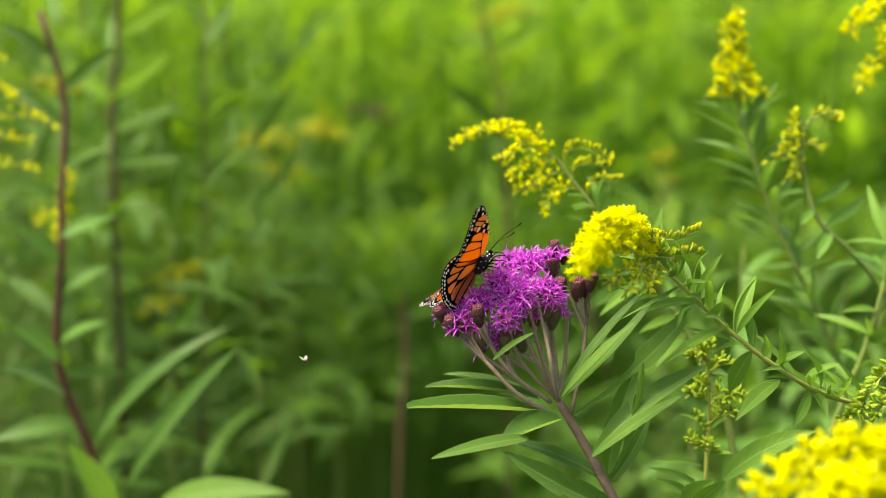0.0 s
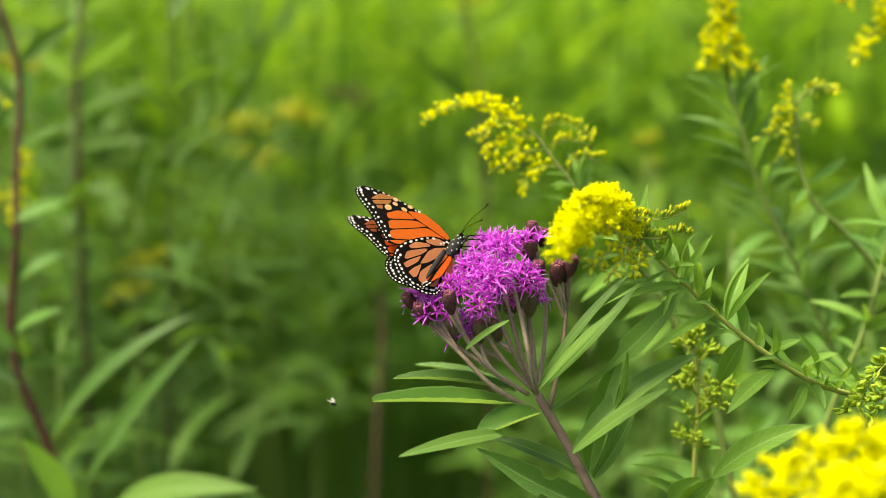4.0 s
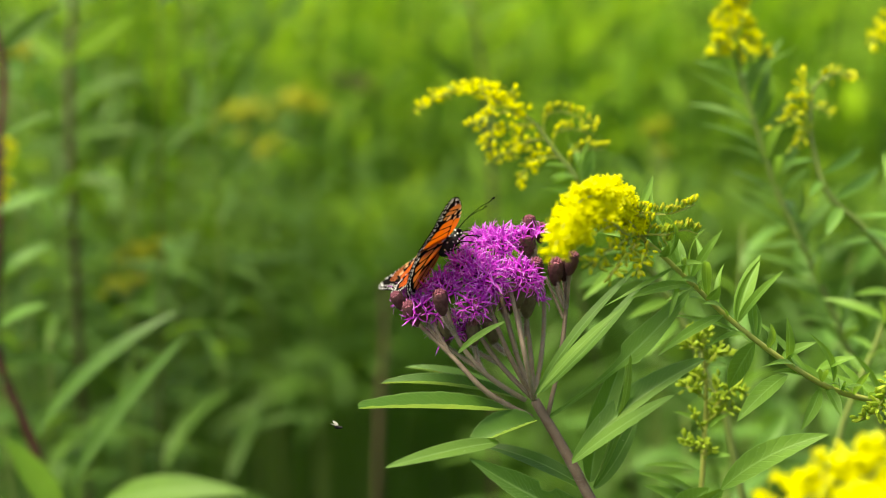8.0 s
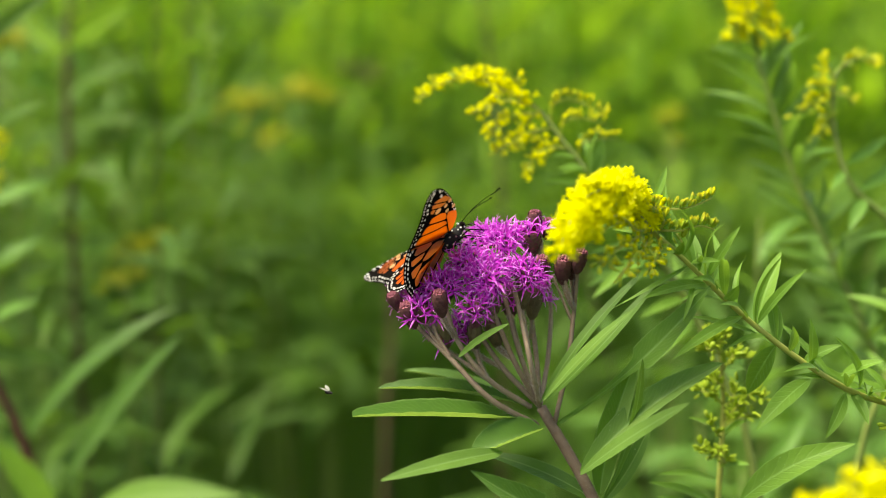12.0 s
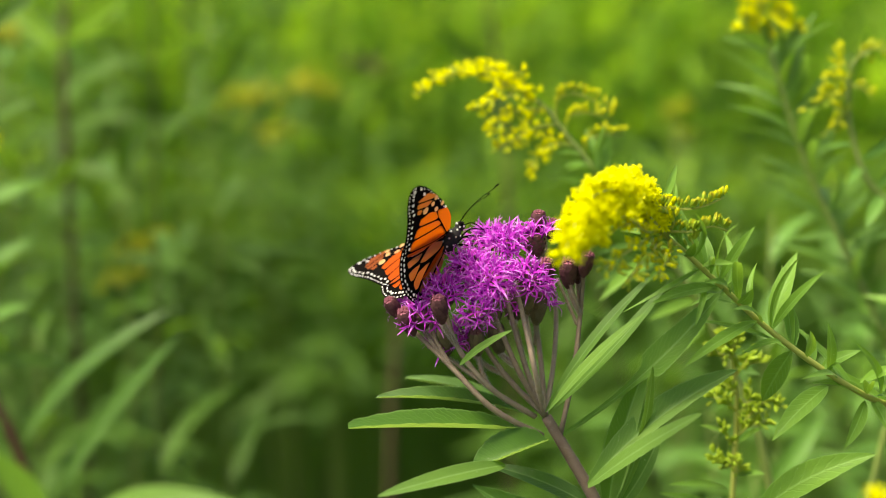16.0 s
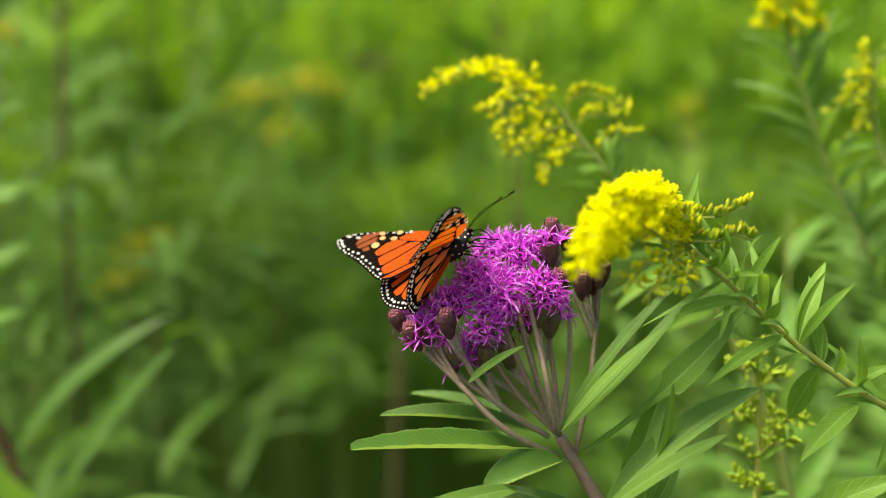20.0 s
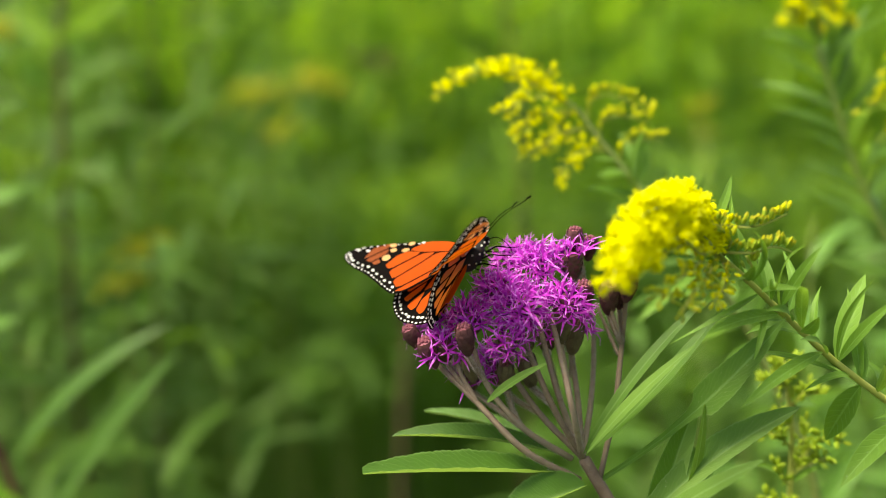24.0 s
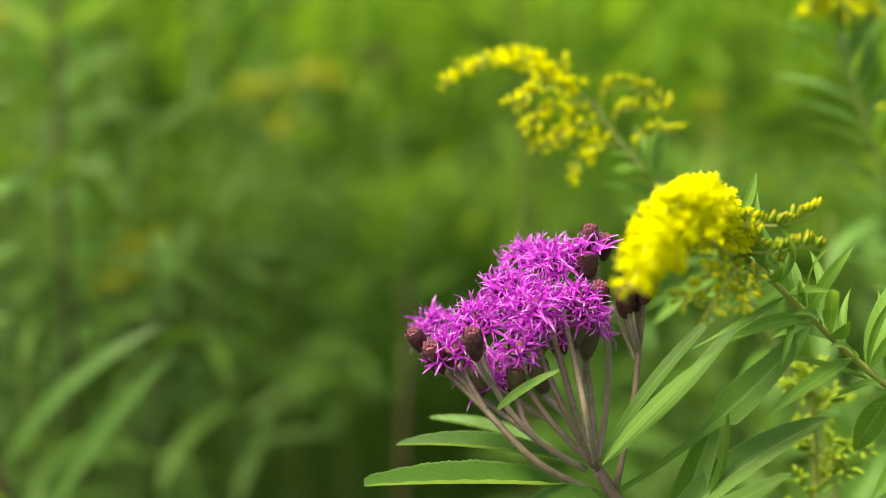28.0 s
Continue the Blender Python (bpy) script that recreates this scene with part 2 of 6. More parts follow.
def tube_data(points, r0, r1, sides=7, n=14, lumps=0.0):
    """Verts and faces of a tapered tube along a smooth curve."""
    pts = glide(points, n)
    verts, faces = [], []
    side = Vector((1, 0.13, 0.07))
    for i, p in enumerate(pts):
        d = (pts[min(i + 1, n - 1)] - pts[max(i - 1, 0)]).normalized()
        x = (side - d * side.dot(d)).normalized()
        y = d.cross(x)
        r = r0 + (r1 - r0) * i / (n - 1)
        r *= 1 + lumps * random.uniform(-1, 1)
        verts += [p + (x * math.cos(a) + y * math.sin(a)) * r for a in (math.tau * k / sides for k in range(sides))]
    for i in range(n - 1):
        for k in range(sides):
            a, b = i * sides + k, i * sides + (k + 1) % sides
            faces.append((a, b, b + sides, a + sides))
    faces.append(tuple(range(sides))[::-1])
    faces.append(tuple((n - 1) * sides + k for k in range(sides)))
    return verts, faces


def stem(parent, points, r0, r1, material, name="stem", n=14, sides=7, label="", lumps=0.03):
    o = Vector(points[0])
    v, f = tube_data([Vector(p) - o for p in points], r0, r1, sides, n, lumps)
    return part(name, mesh_of(name, v, f), material, parent, Matrix.Translation(o), label)


def blade_data(length, width, arch=0.1, fold=0.3, twist=0.0, bow=0.0, n=12, tooth=0.0, droop=0.0, fat=0.8, full=0.8, shape=None, across=5, ripple=0.0):
    """A lance-shaped leaf along +x with its face to +z: verts, faces, uvs."""
    verts, faces, uvs = [], [], []
    for i in range(n + 1):
        s = i / n
        w = width / 2 * max(math.sin(math.pi * min(1, s ** fat)), 0.0) ** full
        w = max(w, width * (0.05 if s < 0.5 else 0.008))
        if shape:
            w = width / 2 * float(np.interp(s, shape[0::2], shape[1::2]))
        w *= 1 + tooth * (-1) ** i * min(1.0, 6 * s)
        h = (across - 1) // 2
        a = twist * s
        cx, cy, cz = length * s, bow * length * 4 * s * (1 - s), arch * length * 4 * s * (1 - s) - droop * length * s * s
        for j in range(across):
            t = (j - h) / h
            y, z = t * w, fold * abs(t) ** 1.25 * w + ripple * width * abs(t) * math.sin(s * 57 - 9 * abs(t) + (1.3 if t > 0 else 0))
            verts.append((cx, cy + y * math.cos(a) - z * math.sin(a), cz + y * math.sin(a) + z * math.cos(a)))
            uvs.append((s, 0.5 + t / 2))
    for i in range(n):
        for j in range(across - 1):
            a = i * across + j
            faces.append((a, a + across, a + across + 1, a + 1))
    return verts, faces, uvs


def toward(base, tip, face=(0, -0.6, 1), k=1.0):
    """The pose of something that runs along +x from base to tip with +z to face."""
    base, tip = Vector(base), Vector(tip)
    x = (tip - base).normalized()
    f = Vector(face)
    z = (f - x * f.dot(x)).normalized()
    y = z.cross(x)
    m = Matrix((x * k, y * k, z * k)).transposed().to_4x4()
    m.translation = base
    return m


def leaf(parent, base, tip, width, face=(0, -0.6, 1), arch=0.08, fold=0.3, twist=0.0, bow=0.0, material=None, n=18, tooth=0.03, name="leaf", label="", fat=0.8, full=0.8, shape=None, across=5, ripple=0.0, back=None):
    length = (Vector(tip) - Vector(base)).length
    v, f, uv = blade_data(length, width, arch, fold, twist, bow, n, tooth, 0.0, fat, full, shape, across, ripple)
    if back is None:
        return part(name, mesh_of("leaf", v, f, uv), material or LEAF, parent, toward(base, tip, face), label)
    # one half takes the pale underside green, standing in for light it catches
    half = [1 if (uv[q[0]][1] + uv[q[2]][1] - 1.0) * back[1] > 0 else 0 for q in f]
    return part(name, mesh_of("leaf", v, f, uv, True, (material or LEAF, back[0]), half), None, parent, toward(base, tip, face), label)


# ---- ground ----
def build_ground():
    n, span = 60, 400.0
    verts, faces = [], []
    for i in range(n + 1):
        for j in range(n + 1):
            u, v = (i / n * 2 - 1), (j / n * 2 - 1)
            x, y = math.copysign(abs(u) ** 3, u) * span, math.copysign(abs(v) ** 3, v) * span
            far = min(1.0, math.hypot(x, y) / 30)
            verts.append((x, y, 0.05 * noise.noise((x * 0.7, y * 0.7, 0)) * min(1, far * 6) + 1.2 * far * noise.noise((x * 0.02, y * 0.02, 3))))
    for i in range(n):
        for j in range(n):
            a = i * (n + 1) + j
            faces.append((a, a + n + 1, a + n + 2, a + 1))
    g = new("ground", mesh_of("ground", verts, faces))
    g.data.materials.append(SOIL)
    tagged(g, "dark meadow soil under dense green growth", "ground", kind="structure")


build_ground()

# ---- meadow behind ----
def leaf_bank(count, seed, lo, hi, wide, material):
    """A few shared leaf meshes of different size and bend."""
    rnd = random.Random(seed)
    out = []
    for k in range(count):
        v, f, uv = blade_data(rnd.uniform(lo, hi), rnd.uniform(*wide), rnd.uniform(0.02, 0.14), rnd.uniform(0.1, 0.4), rnd.uniform(-0.5, 0.5), rnd.uniform(-0.06, 0.06), 7, 0.0, rnd.uniform(0, 0.35))
        me = mesh_of("leaf", v, f, uv)
        me.materials.append(material)
        out.append(me)
    return out


BANK = {"field": leaf_bank(7, 3, 0.07, 0.13, (0.012, 0.024), FIELD), "pale": leaf_bank(5, 4, 0.06, 0.11, (0.012, 0.02), PALE), "narrow": leaf_bank(7, 6, 0.06, 0.12, (0.007, 0.013), SLIM)}


def leafy_stalk(name, x, y, height, lean, leaves, bank, stalk, seed, label, group, r=0.003, start=0.2, big=1.0, gold=0.0):
    """A tall meadow plant: one stalk with leaves set round it, and a small gold top when gold > 0."""
    rnd = random.Random(seed)
    t = thing(name, (x, y, 0), label, "plant", group)
    pts = [Vector((x, y, 0)), Vector((x + lean[0] * 0.35, y + lean[1] * 0.4, height * 0.5)), Vector((x + lean[0], y + lean[1], height))]
    stem(t, pts, r, r * 0.2, stalk, n=10, sides=5)
    line = glide(pts, 60)
    for k in range(leaves):
        s = start + (1 - start) * (k + rnd.random()) / leaves
        p = line[min(59, int(s * 59))]
        a = k * 2.4 + rnd.uniform(-0.5, 0.5)
        up = rnd.uniform(-0.1, 0.9) + 0.5 * (s > 0.85)
        d = Vector((math.cos(a), math.sin(a), up)).normalized()
        m = toward(p, p + d, (0, 0, 1) if up < 1.2 else (0, -1, 0.3), big * rnd.uniform(0.65, 1.15) * (1.0 - 0.45 * max(0, s - 0.7) / 0.3))
        part("leaf", rnd.choice(BANK[bank]), None, t, m)
    if gold:
        verts, faces = [], []
        for k in range(int(70 * gold)):
            s = rnd.random()
            c = line[-1] + Vector((rnd.gauss(0, 0.02) * (1.3 - s), rnd.gauss(0, 0.02) * (1.3 - s), s * 0.10 * gold))
            add_tuft(verts, faces, c, 0.006, rnd)
        part("plume", mesh_of("plume", verts, faces, smooth=False), OLDGOLD, t, label="blurred yellow flower plume")
    return t


def add_tuft(verts, faces, c, size, rnd):
    """A tiny six-sided floret lump."""
    b = len(verts)
    q = Euler((rnd.uniform(0, 6), rnd.uniform(0, 6), 0)).to_matrix()
    for d in ((1, 0, 0), (-1, 0, 0), (0, 1, 0), (0, -1, 0), (0, 0, 1.5), (0, 0, -1)):
        verts.append(Vector(c) + q @ Vector(d) * size * rnd.uniform(0.7, 1.2))
    for f in ((0, 2, 4), (2, 1, 4), (1, 3, 4), (3, 0, 4), (2, 0, 5), (1, 2, 5), (3, 1, 5), (0, 3, 5)):
        faces.append(tuple(b + i for i in f))


def meadow():
    rnd = random.Random(11)
    spots = []
    # left stand, close behind the focus
    for k in range(18):
        y = rnd.uniform(1.05, 1.75)
        spots.append((rnd.uniform(-0.42 * y, -0.20 * y), y, rnd.uniform(0.80, 1.10) + 0.05, 1.05, "field" if k % 6 else "pale", 20))
    # narrow-leaved stalks that rise through the left stand
    for k in range(26):
        y = rnd.uniform(1.15, 2.1)
        spots.append((rnd.uniform(-0.42 * y, -0.13 * y), y, rnd.uniform(1.05, 1.22), 1.0, "narrow", 34))
    # right stand behind the goldenrods
    for k in range(30):
        y = rnd.uniform(0.86, 1.45)
        spots.append((rnd.uniform(0.22 * y, 0.43 * y), y, rnd.uniform(0.72, 1.0), 1.1, "pale" if k % 4 else "field", 22))
    # low growth in the middle
    for k in range(8):
        y = rnd.uniform(1.35, 2.3)
        spots.append((rnd.uniform(0.03 * y, 0.24 * y), y, rnd.uniform(0.35, 0.72), 1.5, "field", 18))
    # tall growth further back
    for k in range(95):
        y = rnd.uniform(1.9, 4.2)
        q = rnd.uniform(-0.42, 0.42)
        spots.append((q * y, y, rnd.uniform(0.85, 1.15) + 0.03 * y if q < -0.1 else rnd.uniform(0.42, 0.7), 1.7, "field" if k % 5 else "pale", 20))
    for k, (x, y, h, big, bank, n) in enumerate(spots):
        leafy_stalk("meadow_plant", x, y, h, (rnd.gauss(0, 0.06), rnd.gauss(0, 0.04)), n, bank, rnd.choice([GSTALK, GSTALK, BSTALK]), k,
                    "tall green leafy meadow plant in soft focus", "meadow plants behind the flower", rnd.uniform(0.0018, 0.0036), (0.62 if abs(x) < 0.14 * y else 0.42) if y > 1.9 else 0.2, big * rnd.uniform(0.8, 1.2), 0.0)


meadow()


def far_meadow():
    """The deep field: leaf clumps and grass too many to count, one sheet of growth."""
    rnd = random.Random(5)
    verts, faces, uvs, index = [], [], [], []
    for k in range(18200):
        y = 3.2 + 26 * rnd.random() ** 2.0
        x = rnd.uniform(-1, 1) * (0.42 * y + 0.5)
        h = rnd.uniform(0.35, 1.25) * (1 + 0.012 * y)
        if 9000 <= k < 15000:
            # the same growth on both sides and behind the open strip that the camera slides along
            y = rnd.uniform(-6.0, 6.0)
            x = math.copysign(rnd.uniform(0.9, 6.5) + 0.5 * max(0.0, y), rnd.uniform(-1, 1)) if y > -0.9 else rnd.uniform(-6.5, 6.5)
            h = rnd.uniform(0.15, 0.85)
        elif k >= 15000:
            # knee-high growth in the light behind the ironweed
            y = rnd.uniform(2.3, 4.4)
            x = rnd.uniform(-0.30, 0.36) * y
            h = 1.13 - 0.235 * (y - 0.1) + rnd.uniform(-0.02, 0.12)
        a, w = rnd.uniform(0, math.tau), rnd.uniform(0.012, 0.03) * (1 + 0.08 * y)
        l = rnd.uniform(0.15, 0.35) * (1 + 0.05 * y)
        if k >= 15000:
            l, w = l * 0.5, w * 0.55
        v, f, uv = blade_data(l, w, rnd.uniform(0, 0.2), 0.2, rnd.uniform(-1, 1), 0, 4, 0, rnd.uniform(0, 0.5))
        d = Vector((math.cos(a), math.sin(a), rnd.uniform(0.0, 2.0))).normalized()
        m = toward((x, y, h), Vector((x, y, h)) + d, (0, 0.2, 1))
        b = len(verts)
        verts += [m @ Vector(q) for q in v]
        faces += [tuple(b + i for i in q) for q in f]
        uvs += uv
        # low blades get the darker green: shade near the ground put into colour
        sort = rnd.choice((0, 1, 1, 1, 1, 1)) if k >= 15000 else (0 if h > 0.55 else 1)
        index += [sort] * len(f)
        # the thin stalk that carries it
        b = len(verts)
        foot = Vector((x + rnd.uniform(-0.05, 0.05), y + rnd.uniform(-0.05, 0.05), -0.03))
        verts += [foot + Vector((-0.003, 0, 0)), foot + Vector((0.003, 0, 0)), Vector((x, y, h)) + Vector((0.0015, 0, 0)), Vector((x, y, h)) - Vector((0.0015, 0, 0))]
        faces.append((b, b + 1, b + 2, b + 3))
        uvs += [(0.0, 0.5), (0.0, 0.5), (0.1, 0.5), (0.1, 0.5)]
        index.append(1)
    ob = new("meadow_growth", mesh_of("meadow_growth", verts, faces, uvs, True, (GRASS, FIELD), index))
    tagged(ob, "bright green blurred meadow growth filling the distance", "meadow", kind="stuff")


far_meadow()

# ---- ironweed: the purple flower ----
def floret_mesh(seed):
    """One tube floret: a slim throat that splits into five curling lobes, and a pale forked style."""
    rnd = random.Random(seed)
    verts, faces, idx = [], [], []
    L = rnd.uniform(0.0062, 0.0080)
    v, f = tube_data([(0, 0, 0), (0, rnd.uniform(-0.0006, 0.0006), L * 0.4), (0, 0, L * 0.62)], 0.00025, 0.00055, 5, 4)
    verts += v
    faces += f
    idx += [2] * len(f)
    for k in range(5):
        a = math.tau * k / 5 + rnd.uniform(-0.25, 0.25)
        d, s = Vector((math.cos(a), math.sin(a), 0)), Vector((-math.sin(a), math.cos(a), 0))
        curl, reach, w = rnd.uniform(0.1, 1.0), rnd.uniform(0.0050, 0.0084), rnd.uniform(0.00038, 0.00062)
        b = len(verts)
        for i in range(4):
            t = i / 3
            c = d * (0.0004 + reach * t * (0.42 + 0.3 * t)) + Vector((0, 0, L * 0.6 + reach * (0.95 * t - curl * t * t)))
            ww = w * (1.05 - 0.9 * t * t)
            verts += [c - s * ww, c + s * ww + Vector((0, 0, 0.0002))]
        for i in range(3):
            faces.append((b + 2 * i, b + 2 * i + 1, b + 2 * i + 3, b + 2 * i + 2))
            idx.append(3 if i == 2 and k != 4 else 0)
    top = Vector((rnd.uniform(-0.001, 0.001), rnd.uniform(-0.001, 0.001), L * 1.05 + 0.0015 * (rnd.random() > 0.7)))
    v, f = tube_data([(0, 0, L * 0.5), tuple(top), tuple(top + Vector((0.0012, 0, 0.0006)))], 0.00016, 0.0001, 3, 5)
    b = len(verts)
    verts += v
    faces += [tuple(b + i for i in q) for q in f]
    idx += [1] * len(f)
    return mesh_of("floret", verts, faces, None, True, (PETAL, STYLE, THROAT, LILAC), idx)


def cup_mesh(seed, r, h, mats, flare=1.0, tight=False):
    """The scaly cup under a flower head: overlapping pointed bracts on a rounded core."""
    rnd = random.Random(seed)
    verts, faces, idx = [], [], []
    rings = [(0, 0.30), (0.2, 0.55), (0.45, 0.85), (0.75, 1.0 * flare), (1.0, 0.8 * flare if tight else 0.95 * flare)]
    for s, q in rings:
        verts += [(math.cos(a) * r * q, math.sin(a) * r * q, h * s) for a in (math.tau * k / 10 for k in range(10))]
    for i in range(len(rings) - 1):
        for k in range(10):
            a, b = i * 10 + k, i * 10 + (k + 1) % 10
            faces.append((a, b, b + 10, a + 10))
            idx.append(0)
    verts.append((0, 0, h * 1.06))
    for k in range(10):
        faces.append((40 + k, 40 + (k + 1) % 10, 50))
        idx.append(1)
    if tight:
        # knobs of the closed florets on top
        for k in range(9):
            a, q = k * 2.4, 0.72 * math.sqrt((k + 0.5) / 9)
            c, b = Vector((math.cos(a) * r * q, math.sin(a) * r * q, h * (1.08 - 0.1 * q))), len(verts)
            for s, w in ((-0.5, 0.7), (0.3, 0.9), (0.8, 0.3)):
                verts += [c + Vector((math.cos(e) * w, math.sin(e) * w, s * 1.6)) * r * 0.24 for e in (math.tau * j / 5 for j in range(5))]
            for i in range(2):
                for j in range(5):
                    x, y = b + i * 5 + j, b + i * 5 + (j + 1) % 5
                    faces.append((x, y, y + 5, x + 5))
                    idx.append(1)
            faces.append(tuple(b + 10 + j for j in range(5)))
            idx.append(1)
    for row in range(5):
        for k in range(9):
            a = math.tau * (k + 0.5 * (row % 2)) / 9 + rnd.uniform(-0.1, 0.1)
            s0 = 0.05 + row * 0.18
            q0 = np.interp(s0, [x[0] for x in rings], [x[1] for x in rings])
            s1 = s0 + 0.3
            q1 = np.interp(min(1, s1), [x[0] for x in rings], [x[1] for x in rings]) + (0.10 if tight else 0.20)
            d, t = Vector((math.cos(a), math.sin(a), 0)), Vector((-math.sin(a), math.cos(a), 0))
            w = r * 0.3
            b = len(verts)
            mid = d * r * ((q0 + q1) / 2 + (0.06 if tight else 0.10)) + Vector((0, 0, h * (s0 + s1) / 2))
            verts += [d * r * q0 - t * w * 0.7 + Vector((0, 0, h * s0)), d * r * q0 + t * w * 0.7 + Vector((0, 0, h * s0)), mid + t * w, mid - t * w,
                      d * r * q1 + Vector((0, 0, h * s1))]
            faces += [(b, b + 1, b + 2, b + 3), (b + 3, b + 2, b + 4)]
            idx += [0, 0 if tight else 1]
    return mesh_of("bract_cup", verts, faces, None, False, mats, idx)


BUDTOP = plain_material("bud_top", (0.17, 0.045, 0.070), (0.32, 0.11, 0.15), 600.0, 0.7)
FLORETS = [floret_mesh(k) for k in range(6)]
CUPS = [cup_mesh(k, 0.0026, 0.0068, (GBRACT, TIPBRACT)) for k in range(3)]
BUDS = [cup_mesh(k + 9, 0.0021, 0.0068, (BRACT, BUDTOP), 1.0, True) for k in range(3)]
HALF = [cup_mesh(k + 19, 0.0021, 0.0074, (GBRACT, TIPBRACT), 1.0, True) for k in range(3)]


def flower_head(parent, at, way, florets, rnd, spread=1.0, size=1.0):
    """An open head: its scaly cup and a burst of florets."""
    m = toward(at, Vector(at) + Vector(way), (0.3, -1, 0.2))
    turn = m @ Matrix.Rotation(radians(90), 4, "Y") @ Matrix.Rotation(rnd.uniform(0, 6), 4, "Z") @ Matrix.Diagonal((size, size, size, 1))
    cup = part("flower_head", rnd.choice(CUPS), None, parent, turn, "purple ironweed head on a scaly cup")
    florets = int(florets * 1.5)
    for k in range(florets):
        q = (k + 0.5) / florets
        tilt, a = math.sqrt(q) * radians(78) * spread, k * 2.399 + rnd.uniform(-0.2, 0.2)
        p = Vector((math.cos(a) * 0.0026 * math.sqrt(q), math.sin(a) * 0.0026 * math.sqrt(q), 0.0058 - 0.0012 * q))
        d = Vector((math.sin(tilt) * math.cos(a), math.sin(tilt) * math.sin(a), math.cos(tilt)))
        fm = turn @ Matrix.Translation(p) @ d.to_track_quat("Z", "Y").to_matrix().to_4x4() @ Matrix.Rotation(rnd.uniform(0, 6), 4, "Z")
        k2 = rnd.uniform(0.60, 0.88) / size ** 0.5
        part("floret", rnd.choice(FLORETS), None, cup, fm @ Matrix.Diagonal((k2, k2, k2, 1)))
    return cup


def bud(parent, at, way, rnd, size=1.0, meshes=BUDS):
    m = toward(at, Vector(at) + Vector(way), (0.3, -1, 0.2)) @ Matrix.Rotation(radians(90), 4, "Y") @ Matrix.Diagonal((size, size, size, 1))
    return part("flower_bud", rnd.choice(meshes), None, parent, m, "closed dark purple-brown bud")


HAIR = plain_material("pale_hair", (0.42, 0.36, 0.32), (0.55, 0.48, 0.44), 300.0, 0.7, 0.2)


